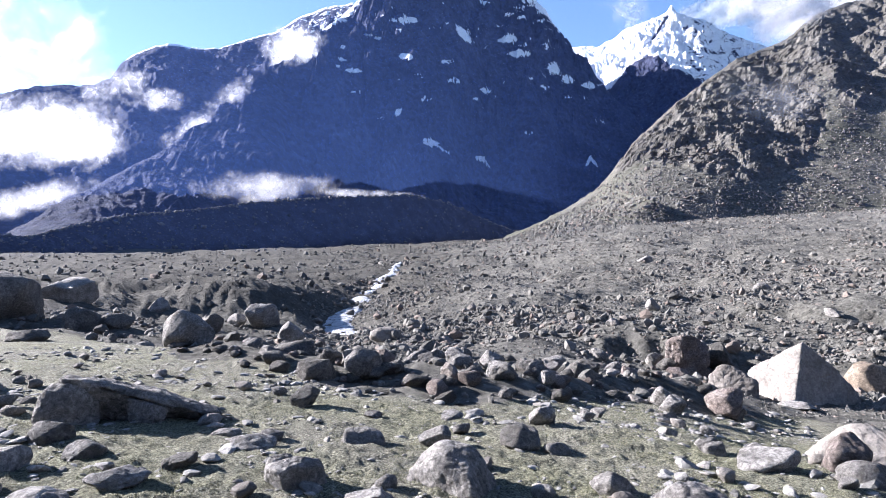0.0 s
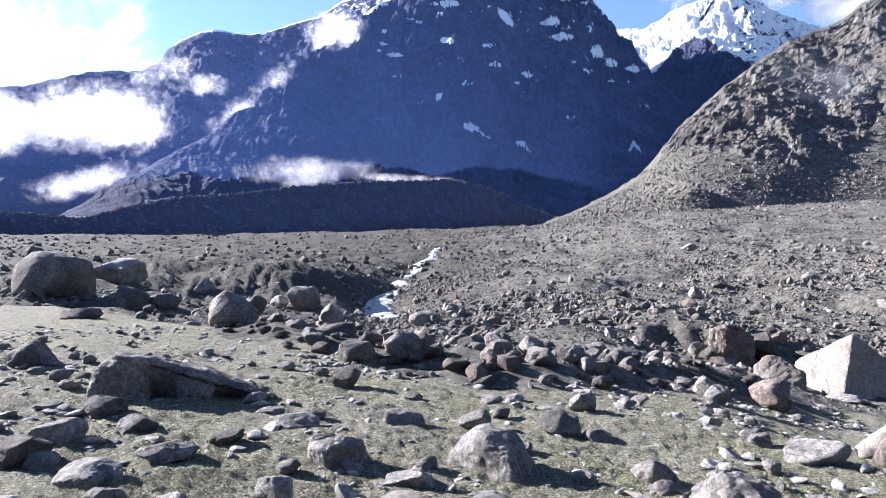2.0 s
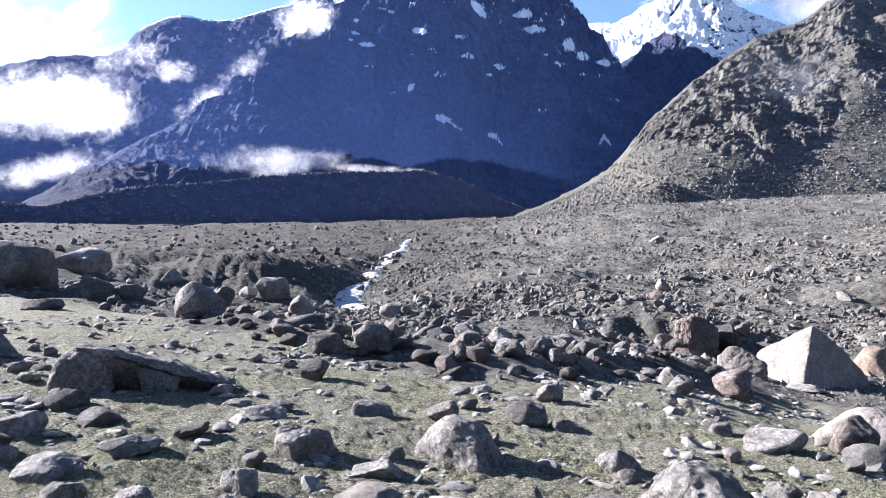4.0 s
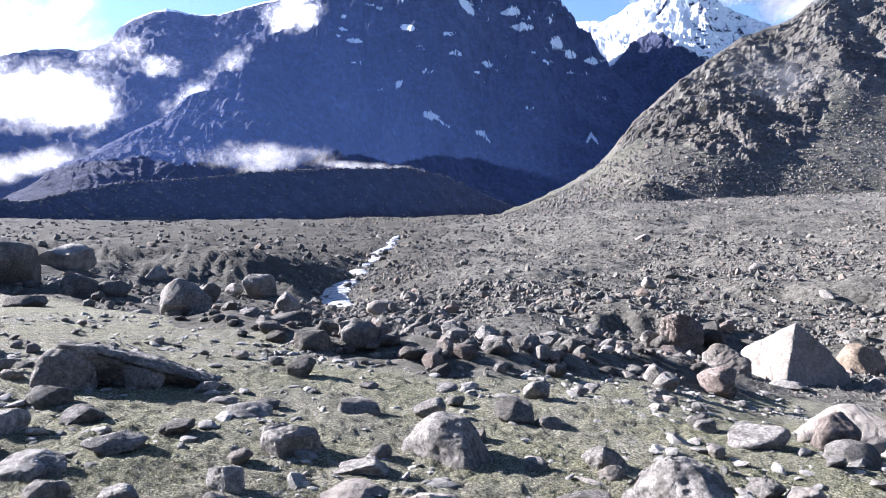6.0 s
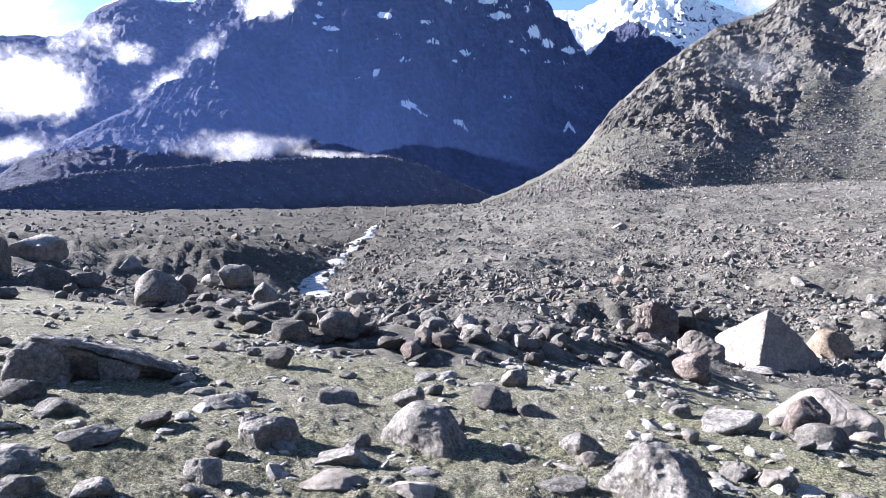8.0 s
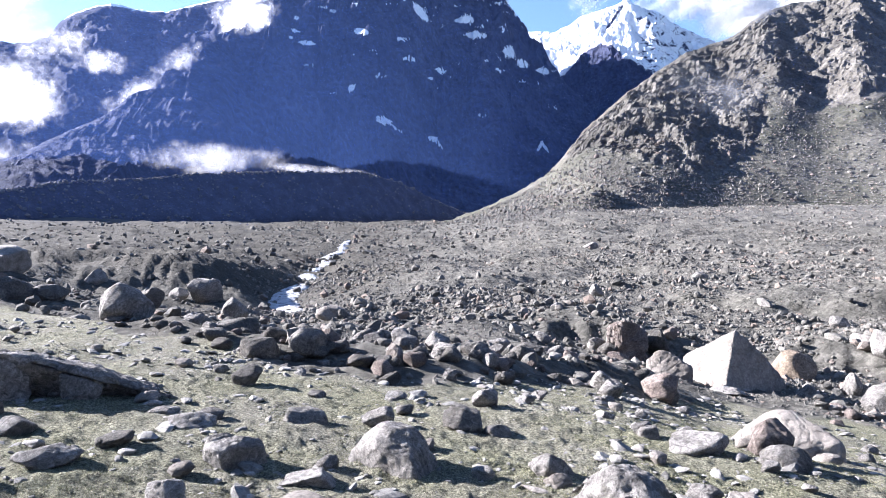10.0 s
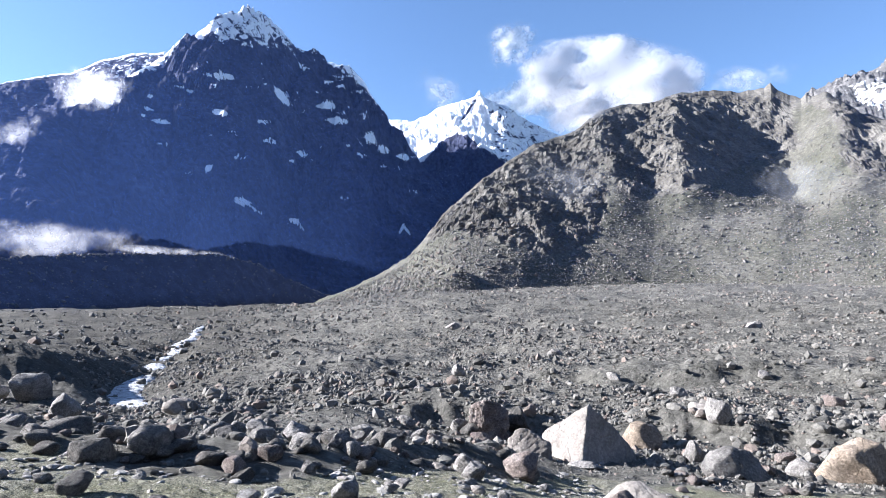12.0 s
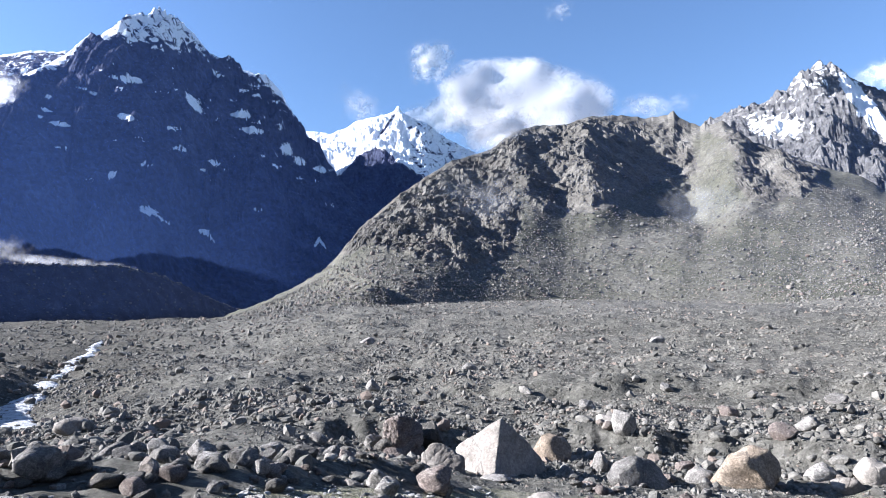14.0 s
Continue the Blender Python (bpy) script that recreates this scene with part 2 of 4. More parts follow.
    speck = m.ramp(m.noise(20 * scale, 9, 0.8, p, 0.5), (0.38, 0.25), (0.5, 1.0), (0.61, 2.0))
    colour = m.mix(speckle, base, speck, "MULTIPLY")
    lichen = m.ramp(m.noise(6.5 * scale, 6, 0.7, p), (0.56, 0.0), (0.66, 1.0))
    colour = m.mix(m.math("MULTIPLY", lichen, 0.55), colour, tint_patch)
    tone = m.ramp(info, (0.0, 0.75), (1.0, 1.25))
    colour = m.mix(1.0, colour, tone, "MULTIPLY")
    cracks = m.node("ShaderNodeTexVoronoi", Vector=p, Scale=2.6 * scale)
    cracks.feature = "DISTANCE_TO_EDGE"
    n = m.bump(m.ramp(cracks.outputs["Distance"], (0.0, 0.0), (0.04, 1.0)), 0.35, 0.03 / scale)
    n = m.bump(m.noise(6 * scale, 9, 0.75, p, 0.8), 1.0, pits, n)
    n = m.bump(m.noise(34 * scale, 5, 0.75, p), 0.8, 0.3 * pits, n)
    return m.finish(colour, 0.88, n, 0.25)


def scatter_material(name, dark, mid, pale, warm):
    m = Nodes(name)
    geo = m.node("ShaderNodeNewGeometry")
    rnd = geo.outputs["Random Per Island"]
    base = m.ramp(rnd, (0.0, dark), (0.35, mid), (0.8, pale), (0.93, warm))
    speck = m.ramp(m.noise(26, 6, 0.75), (0.36, 0.45), (0.5, 1.0), (0.64, 1.5))
    colour = m.mix(0.8, base, speck, "MULTIPLY")
    n = m.bump(m.noise(11, 8, 0.72), 0.8, 0.05)
    return m.finish(colour, 0.9, n, 0.2)


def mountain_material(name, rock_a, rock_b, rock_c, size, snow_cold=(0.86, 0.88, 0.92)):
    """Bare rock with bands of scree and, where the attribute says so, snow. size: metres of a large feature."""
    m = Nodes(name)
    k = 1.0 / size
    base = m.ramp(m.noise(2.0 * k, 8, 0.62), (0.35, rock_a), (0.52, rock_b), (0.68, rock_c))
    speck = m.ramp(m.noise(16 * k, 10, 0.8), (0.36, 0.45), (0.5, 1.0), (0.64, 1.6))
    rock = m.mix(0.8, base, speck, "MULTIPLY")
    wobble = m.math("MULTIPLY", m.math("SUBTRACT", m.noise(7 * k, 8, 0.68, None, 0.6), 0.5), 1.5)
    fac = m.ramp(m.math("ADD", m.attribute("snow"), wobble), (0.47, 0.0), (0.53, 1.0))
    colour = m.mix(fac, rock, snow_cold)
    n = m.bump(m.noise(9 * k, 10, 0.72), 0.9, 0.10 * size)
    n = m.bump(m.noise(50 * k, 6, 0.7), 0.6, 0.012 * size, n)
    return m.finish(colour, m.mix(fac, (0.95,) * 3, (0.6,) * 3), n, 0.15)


def hill_material():
    m = Nodes("hill")
    crag = m.attribute("crag")
    speck = m.ramp(m.noise(0.5, 10, 0.8), (0.34, 0.35), (0.5, 1.0), (0.66, 1.75))
    rock = m.ramp(m.noise(0.035, 8, 0.65), (0.35, (0.062, 0.058, 0.050)), (0.5, (0.096, 0.090, 0.078)), (0.66, (0.138, 0.130, 0.114)))
    scree = m.ramp(m.noise(0.016, 6, 0.6), (0.38, (0.070, 0.070, 0.052)), (0.5, (0.092, 0.089, 0.071)), (0.64, (0.116, 0.111, 0.094)))
    stones = m.node("ShaderNodeTexVoronoi", Vector=m.place, Scale=0.7)
    tone = m.ramp(m.node("ShaderNodeSeparateColor", Color=stones.outputs["Color"]).outputs[0], (0.05, 0.7), (0.6, 1.0), (0.95, 1.4))
    scree = m.mix(0.7, scree, tone, "MULTIPLY")
    edge = m.math("ADD", crag, m.math("MULTIPLY", m.math("SUBTRACT", m.noise(0.12, 6, 0.7), 0.5), 0.9))
    scree = m.mix(0.45, scree, speck, "MULTIPLY")
    rock = m.mix(0.85, rock, speck, "MULTIPLY")
    colour = m.mix(m.ramp(edge, (0.42, 0.0), (0.6, 1.0)), scree, rock)
    n = m.bump(m.noise(0.14, 8, 0.66), 0.6, 2.4)
    n = m.bump(m.math("MULTIPLY", stones.outputs["Distance"], -1.0), 0.25, 0.3, n)
    return m.finish(colour, 0.95, n, 0.15)


def cloud_material():
    m = Nodes("cloud")
    p = m.place
    n = m.math("ADD", m.math("SUBTRACT", m.noise(1.7, 6, 0.58, p, 0.15), 0.5), m.math("MULTIPLY", m.math("SUBTRACT", m.noise(5.5, 9, 0.68, p, 0.5), 0.5), 0.8))
    dens = m.math("MULTIPLY", m.math("SUBTRACT", m.math("ADD", m.attribute("body"), m.math("MULTIPLY", n, 3.2)), 0.05), 0.6)
    alpha = m.math("MULTIPLY", m.ramp(dens, (0.0, 0.0), (0.25, 0.10), (0.6, 0.5), (0.95, 0.93)), m.attribute("thick"))
    diff = m.node("ShaderNodeBsdfDiffuse", Color=(0.93, 0.93, 0.94, 1))
    trans = m.node("ShaderNodeBsdfTranslucent", Color=(0.93, 0.93, 0.94, 1))
    clear = m.node("ShaderNodeBsdfTransparent")
    a = m.node("ShaderNodeMixShader", Fac=0.5)
    m.put(a.inputs[1], diff.outputs[0]), m.put(a.inputs[2], trans.outputs[0])
    b = m.node("ShaderNodeMixShader", Fac=alpha)
    m.put(b.inputs[1], clear.outputs[0]), m.put(b.inputs[2], a.outputs[0])
    m.put(m.out.inputs["Surface"], b.outputs[0])
    m.tree.nodes.remove(m.bsdf)
    return m.mat


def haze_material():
    """Blue-tinted see-through sheet that imitates distant haze; nearly all light passes."""
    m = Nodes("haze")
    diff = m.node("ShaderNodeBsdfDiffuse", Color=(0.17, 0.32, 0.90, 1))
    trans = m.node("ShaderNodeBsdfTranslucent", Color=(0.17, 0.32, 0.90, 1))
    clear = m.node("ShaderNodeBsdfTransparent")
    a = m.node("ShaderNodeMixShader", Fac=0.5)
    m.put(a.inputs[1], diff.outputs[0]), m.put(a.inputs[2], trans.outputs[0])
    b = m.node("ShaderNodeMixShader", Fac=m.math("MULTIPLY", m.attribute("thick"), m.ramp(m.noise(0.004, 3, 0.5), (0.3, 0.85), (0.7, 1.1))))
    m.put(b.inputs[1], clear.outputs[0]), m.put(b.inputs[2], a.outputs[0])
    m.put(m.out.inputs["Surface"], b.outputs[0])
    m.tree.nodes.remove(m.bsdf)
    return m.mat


def water_material():
    m = Nodes("torrent_water")
    foam = m.ramp(m.noise(1.6, 9, 0.75), (0.38, 0.0), (0.58, 1.0))
    colour = m.mix(foam, (0.12, 0.135, 0.15), (0.62, 0.63, 0.65))
    n = m.bump(m.noise(2.2, 8, 0.75), 1.0, 0.5)
    return m.finish(colour, m.mix(foam, (0.12,) * 3, (0.7,) * 3), n, 0.5)


GROUND = ground_material()
GREY = boulder_material("grey_granite", (0.130, 0.122, 0.112), (0.235, 0.221, 0.203), (0.365, 0.343, 0.315), (0.165, 0.155, 0.122))
PALE = boulder_material("pale_granite", (0.165, 0.147, 0.127), (0.225, 0.203, 0.178), (0.290, 0.264, 0.233), (0.17, 0.145, 0.12), 0.6, 0.42, 0.05)
OCHRE = boulder_material("ochre_granite", (0.17, 0.132, 0.096), (0.235, 0.188, 0.142), (0.30, 0.25, 0.198), (0.15, 0.118, 0.088), 0.8, 0.7, 0.06)
RUSTY = boulder_material("rusty_gneiss", (0.131, 0.102, 0.088), (0.213, 0.175, 0.154), (0.304, 0.264, 0.235), (0.182, 0.142, 0.112))
# dark rock; also colours stone that is dark only from shade
DARK = boulder_material("dark_gneiss_and_shade", (0.072, 0.068, 0.061), (0.128, 0.119, 0.106), (0.205, 0.191, 0.170), (0.140, 0.132, 0.100))
DEBRIS = scatter_material("debris_stone", (0.075, 0.072, 0.064), (0.118, 0.113, 0.100), (0.178, 0.169, 0.150), (0.165, 0.134, 0.112))
MEADOW_STONE = scatter_material("meadow_stone", (0.125, 0.121, 0.111), (0.20, 0.193, 0.178), (0.30, 0.288, 0.266), (0.29, 0.265, 0.232))
HILL = hill_material()
# the moraine wall's shade and bluish haze are painted into this rubble
DEBRIS_SLOPE = mountain_material("moraine_rubble_shaded", (0.031, 0.033, 0.049), (0.046, 0.048, 0.071), (0.068, 0.071, 0.102), 14)
# dark blue rock: distance haze and shade are put into its colours
FACE = mountain_material("mountain_rock_hazed", (0.030, 0.037, 0.070), (0.044, 0.051, 0.092), (0.062, 0.070, 0.116), 260)
FAR_FACE = mountain_material("far_rock", (0.085, 0.085, 0.088), (0.13, 0.128, 0.128), (0.185, 0.18, 0.175), 200)
CLOUD = cloud_material()
HAZE = haze_material()
WATER = water_material()


# ---------------------------------------------------------------- the land
def polar(az, r):
    return r * np.sin(np.radians(az)), r * np.cos(np.radians(az))


def build_ground():
    fine = np.arange(-46, 66, 0.21)
    az = np.concatenate([fine, np.arange(66, 314, 1.6)])
    r = np.concatenate([[0.02, 0.6], np.geomspace(1.2, 3, 20, False), np.geomspace(3, 12, 170, False), np.geomspace(12, 330, 210), np.geomspace(380, 4800, 26)])
    a, rr = np.meshgrid(az, r)
    x, y = polar(a, rr)
    z = ground_z(x, y)
    verts = np.stack([x, y, z], -1).reshape(-1, 3)
    me = mesh_of("ground", verts, lattice(len(r), len(az), True)[:, ::-1], GROUND, True, {"turf": turf_amount(x, y), "soil_shade": (1 - step(-4, 6, a + 3.0 * fractal(a * 0.2, rr * 0.05, 5.0, 3))) * (0.45 * step(10, 13, rr) + 0.5 * step(42, 60, rr))})
    return tagged(new("ground", me), "stony alpine meadow falling to grey debris and a torrent bed", "ground", kind="structure")


def eased(v, reach):
    soft = np.hanning(2 * int(reach) + 3)
    return np.convolve(np.pad(v, int(reach) + 1, mode="edge"), soft / soft.sum(), mode="valid")


def build_mountain(name, label, category, crest, foot, cols, rows, material, power, rough, size, snow=None, seed=0.0, back=0.55, extra=None, steep=None, fluted=0.22, grit=0.0):
    """A mountain flank that climbs from its foot to a crest and falls off behind. crest: (bearing, elevation, distance);
    foot: (bearing, distance, height)."""
    c, f = np.array(crest, float), np.array(foot, float)
    az = np.linspace(c[0, 0], c[-1, 0], cols)
    rc = np.interp(az, c[:, 0], c[:, 2])
    ec = np.interp(az, c[:, 0], c[:, 1]) + 0.16 * fractal(az * 1.6, seed, 0.5, 4, 0.6)
    rc = eased(rc, 3.0 / (az[1] - az[0]))
    zc = EYE + rc * np.tan(np.radians(ec))
    reach = max(2, int(1.6 / (az[1] - az[0])))
    soft = np.hanning(2 * reach + 1)
    body = np.convolve(np.pad(zc, reach, mode="edge"), soft / soft.sum(), mode="valid")
    rf, zf = (eased(np.interp(az, f[:, 0], f[:, k]), 5.0 / (az[1] - az[0])) for k in (1, 2))
    if steep:
        rf = rc - np.maximum(zc - zf, 2) / steep
    s = np.concatenate([np.linspace(0, 1, rows), 1 + np.linspace(0.03, 1, rows // 8) ** 1.3])[:, None]
    up, over = np.clip(s, 0, 1), np.clip(s - 1, 0, 1)
    if isinstance(power, tuple):
        power = np.interp(az, *np.array(power).T)[None, :]
    r = rf + (rc - rf) * up + over * back * (rc - rf)
    z = zf + (body - zf) * up ** power + (zc - body) * up ** 22 - over * (zc - zf) * 0.85
    x, y = polar(az[None, :], r)
    h = (zc - zf)[None, :]
    win = np.clip(up * 6, 0, 1) * np.clip((1 - up) * 7, 0, 1) + 0.25 * over
    big = fractal(x / size, y / size, z / size + seed, 5, 0.55, ridged=True)
    ribs = fractal(az[None, :] * 0.45 + 3.0 * fractal(up * 2, az[None, :] * 0.12, seed, 3), up * 2.2, seed, 5, 0.6, ridged=True)
    z = z + win * rough * h * (0.75 * big + fluted * ribs)
    z = z + win * grit * r / 2500 * fractal(x / (size * 0.09), y / (size * 0.09), z / (size * 0.09), 3, 0.6)
    a2, u2 = np.broadcast_arrays(az[None, :], up + 0 * az[None, :])
    el = np.degrees(np.arctan2(z - EYE, r))
    if extra is not None:
        lift = extra(a2, el, u2, x, y, r, z)
        r = r - 0.6 * lift
        x, y = polar(az[None, :], r)
        z = z + 0.7 * lift
        el = np.degrees(np.arctan2(z - EYE, r))
    attrs = {}
    if snow is not None:
        attrs["snow"] = snow(a2, el, s + 0 * a2, x, y, z)
    if name == "hill":
        attrs["crag"] = crag_amount(a2, el)
    quads = lattice(len(s), cols)[:, ::-1]
    me = mesh_of(name, np.stack([x, y, z], -1).reshape(-1, 3), quads, material, not grit, attrs)
    if "crag" in attrs:
        me.polygons.foreach_set("use_smooth", attrs["crag"].ravel()[quads[:, 0]] < 0.5)
    ob = tagged(new(name, me), label, category)
    return ob, (az, r, z)


def spot(a, e, at, el, wide, high, lean=0.0, sharp=1.5):
    da, de = a - at, e - el
    return np.exp(-(((da + lean * de) / wide) ** 2 + (de / high) ** 2) ** sharp)


ground = build_ground()


# the near range: a spur that climbs to the main peak
def main_snow(a, e, s, x, y, z):
    edge = step(0.80, 0.95, s) * step(-14, -9, a) * (1 - step(11.5, 13, a))
    cap = step(19.5, 23.0, e + 0.8 * fractal(a * 0.9, e * 0.9, 2.0, 3)) * step(-8, -3, a) * 0.58
    right = step(2, 5, a) * (1 - step(12, 13.2, a)) * step(0.83, 0.96, s) * 0.8
    flecks = (0.22 + 0.3 * fractal(a * 0.5, e * 0.5, 9.0, 2)) * step(12.5, 14.5, e) * step(-8, 3, a)
    low = 0.12 * step(7, 10, e)
    v = np.maximum.reduce([(0.72 + 0.25 * step(-11, -9, a) * (1 - step(-1, 1, a))) * edge, cap, right, flecks, low])
    for at, el, wide, high, lean in ((-0.9, 9.1, 0.75, 0.42, 0.9), (0.35, 8.35, 0.14, 0.75, 1.5), (3.3, 7.65, 0.5, 0.3, 0.9), (3.9, 7.15, 0.12, 0.5, 1.2), (12.45, 7.2, 0.13, 0.55, -0.5), (12.85, 7.15, 0.13, 0.5, 0.8),
                                     (9.7, 14.9, 0.55, 0.5, 0.4), (10.8, 13.9, 0.7, 0.3, 0.5), (-2.9, 16.2, 0.9, 0.25, 0.7),
                                     (-7.5, 15.0, 0.8, 0.2, 0.2), (-3.7, 11.7, 0.35, 0.4, -0.5), (5.9, 17.4, 1.1, 0.28, -0.7),
                                     (6.8, 16.2, 1.3, 0.3, 0.3), (2.0, 17.9, 0.5, 0.8, 0.9), (-2.9, 19.0, 1.4, 0.25, 0.5),
                                     (3.9, 13.4, 0.7, 0.25, 0.0), (12.5, 13.4, 0.7, 0.3, 0.5)):
        v = np.maximum(v, 0.95 * spot(a, e, at, el, 0.95 * wide, 1.1 * high, lean, 1.3))
    # short streaks of old snow in the gullies and along the ledges
    g = np.random.RandomState(5)
    for _ in range(70):
        at, el = g.uniform(-9, 13.5), g.uniform(9.5, 20.5)
        if g.uniform() > 0.25 + 0.75 * (el - 9.5) / 9:
            continue
        v = np.maximum(v, g.uniform(0.65, 0.9) * spot(a, e, at, el, g.uniform(0.25, 0.8), g.uniform(0.06, 0.13), g.choice((-1.3, 1.0, 1.6)), 1.2))
    return v


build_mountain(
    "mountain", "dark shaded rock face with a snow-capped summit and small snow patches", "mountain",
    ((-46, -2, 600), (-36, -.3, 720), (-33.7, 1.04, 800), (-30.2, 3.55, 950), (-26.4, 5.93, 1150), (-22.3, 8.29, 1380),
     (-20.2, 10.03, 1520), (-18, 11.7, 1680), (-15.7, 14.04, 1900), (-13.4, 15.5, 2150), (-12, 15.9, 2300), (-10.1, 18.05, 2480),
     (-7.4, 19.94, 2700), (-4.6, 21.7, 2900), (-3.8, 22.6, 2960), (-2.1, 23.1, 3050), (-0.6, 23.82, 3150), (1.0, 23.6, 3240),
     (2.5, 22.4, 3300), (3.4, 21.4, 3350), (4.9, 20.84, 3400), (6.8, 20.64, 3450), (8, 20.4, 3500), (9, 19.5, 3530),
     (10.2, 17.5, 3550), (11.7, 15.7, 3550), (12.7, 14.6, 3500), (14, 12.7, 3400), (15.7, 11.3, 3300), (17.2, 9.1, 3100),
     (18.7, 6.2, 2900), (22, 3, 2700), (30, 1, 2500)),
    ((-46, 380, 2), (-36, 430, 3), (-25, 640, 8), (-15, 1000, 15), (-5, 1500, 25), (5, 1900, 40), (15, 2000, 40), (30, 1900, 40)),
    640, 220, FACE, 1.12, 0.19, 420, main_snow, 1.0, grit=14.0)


# the range behind it, with a corniced crest
def left_snow(a, e, s, x, y, z):
    return np.maximum(0.80 * step(0.955, 0.995, s) * step(-27, -24, a), 0.22 + 0.2 * step(12, 16, e) * step(-18, -12, a))


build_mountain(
    "mountain", "distant range tinted blue-grey for haze with a snow cornice along its crest", "mountain",
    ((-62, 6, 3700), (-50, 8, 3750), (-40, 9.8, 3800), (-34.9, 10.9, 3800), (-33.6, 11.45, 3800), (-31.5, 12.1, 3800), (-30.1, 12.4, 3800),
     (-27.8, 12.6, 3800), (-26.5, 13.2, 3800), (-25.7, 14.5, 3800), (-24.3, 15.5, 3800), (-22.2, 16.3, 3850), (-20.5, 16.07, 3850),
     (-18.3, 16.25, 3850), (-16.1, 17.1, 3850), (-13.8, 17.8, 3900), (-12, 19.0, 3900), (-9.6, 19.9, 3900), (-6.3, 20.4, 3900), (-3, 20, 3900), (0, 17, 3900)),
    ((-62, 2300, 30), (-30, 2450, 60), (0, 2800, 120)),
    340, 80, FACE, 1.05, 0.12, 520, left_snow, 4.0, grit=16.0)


# the snow peak in the gap
def back_snow(a, e, s, x, y, z):
    """Snow lies above a pyramid of rock coloured dark for shade; a thin rock rib climbs from it to the summit."""
    n = 0.5 * fractal(a * 0.8, e * 0.8, 4.0, 3)
    line = 15.6 - np.where(a < 17.1, 0.85 * (17.1 - a), 0.62 * (a - 17.1)) + n
    above = step(-0.35, 0.35, e - line)
    rib = spot(a, e, 18.2, 17.2, 0.22, 1.6, -0.7, 1.5)
    rocks = 0.30 * step(19.4, 20.4, a)
    return 0.12 + above * (0.78 - 0.6 * rib - rocks)


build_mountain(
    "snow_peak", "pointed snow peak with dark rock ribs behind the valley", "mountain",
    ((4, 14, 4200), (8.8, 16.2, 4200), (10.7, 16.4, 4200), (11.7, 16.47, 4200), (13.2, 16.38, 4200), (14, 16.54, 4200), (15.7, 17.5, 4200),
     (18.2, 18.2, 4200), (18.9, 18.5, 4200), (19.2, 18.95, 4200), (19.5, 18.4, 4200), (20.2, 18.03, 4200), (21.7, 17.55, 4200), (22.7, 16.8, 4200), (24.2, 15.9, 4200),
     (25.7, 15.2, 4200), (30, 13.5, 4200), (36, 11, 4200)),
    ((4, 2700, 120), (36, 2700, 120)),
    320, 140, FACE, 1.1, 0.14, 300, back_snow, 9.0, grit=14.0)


def right_snow(a, e, s, x, y, z):
    chute = spot(a, e, 56.6, 16.0, 0.8, 3.5, 0.55)
    field = 0.62 * spot(a, e, 50.6, 15.6, 2.6, 1.5, 0.9)
    return np.maximum.reduce([0.20 + 0.22 * step(15, 19, e), 0.85 * chute, field]) - 0.25 * step(57, 58.5, a - 0.4 * (17 - e))


build_mountain(
    "snow_peak", "sunlit rocky peak streaked with snow above the hill", "mountain",
    ((36, 11, 2500), (41, 13.5, 2500), (44.6, 15.5, 2500), (47, 16.6, 2500), (48.9, 17.25, 2500), (50.9, 17.6, 2500), (52.6, 18.8, 2500),
     (53.8, 19.4, 2500), (55.2, 18.7, 2500), (56.2, 17.6, 2500), (57.9, 16.7, 2500), (62, 15, 2500), (70, 12, 2500), (80, 8, 2500)),
    ((36, 1300, 60), (80, 1300, 60)),
    340, 140, FAR_FACE, 1.1, 0.18, 220, right_snow, 13.0, grit=16.0)


# unseen flanks added behind the viewpoint: they close the place and block low sky light
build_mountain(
    "mountain", "unseen plain rock flank added behind the meadow to block sky light", "mountain",
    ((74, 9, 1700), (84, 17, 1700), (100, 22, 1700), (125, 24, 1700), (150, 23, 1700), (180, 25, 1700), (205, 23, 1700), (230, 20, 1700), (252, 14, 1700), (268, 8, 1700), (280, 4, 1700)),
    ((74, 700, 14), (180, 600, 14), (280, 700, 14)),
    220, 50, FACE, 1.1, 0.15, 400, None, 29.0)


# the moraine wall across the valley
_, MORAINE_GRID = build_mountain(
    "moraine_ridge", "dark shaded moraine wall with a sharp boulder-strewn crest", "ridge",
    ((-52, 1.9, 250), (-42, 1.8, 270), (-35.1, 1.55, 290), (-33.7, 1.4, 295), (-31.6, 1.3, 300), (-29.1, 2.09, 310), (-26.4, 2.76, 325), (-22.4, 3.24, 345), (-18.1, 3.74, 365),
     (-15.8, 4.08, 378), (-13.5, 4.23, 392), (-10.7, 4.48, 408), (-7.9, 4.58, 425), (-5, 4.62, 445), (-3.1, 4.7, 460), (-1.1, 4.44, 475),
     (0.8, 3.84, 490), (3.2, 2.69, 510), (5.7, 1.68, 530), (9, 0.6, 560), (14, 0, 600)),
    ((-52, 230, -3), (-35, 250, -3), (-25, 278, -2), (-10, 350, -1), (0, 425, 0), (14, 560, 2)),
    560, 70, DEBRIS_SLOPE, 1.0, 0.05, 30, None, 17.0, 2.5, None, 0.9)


# the craggy hill
CRAG_FOOT = ((10, 7), (14, 6.0), (17, 6.9), (19, 6.9), (21, 6.0), (24, 5.1), (27, 4.9), (29, 6.4), (30.2, 9.6), (33, 9.8), (36, 9.6), (40, 11.0), (44, 12.4), (46.5, 12.0), (48.5, 9.9), (52, 9.9), (54, 12.0), (60, 14), (80, 14))


def crag_amount(a, e):
    """1 on bare crags, 0 on scree: crags stand above a wavering foot line, with gullies of scree between them."""
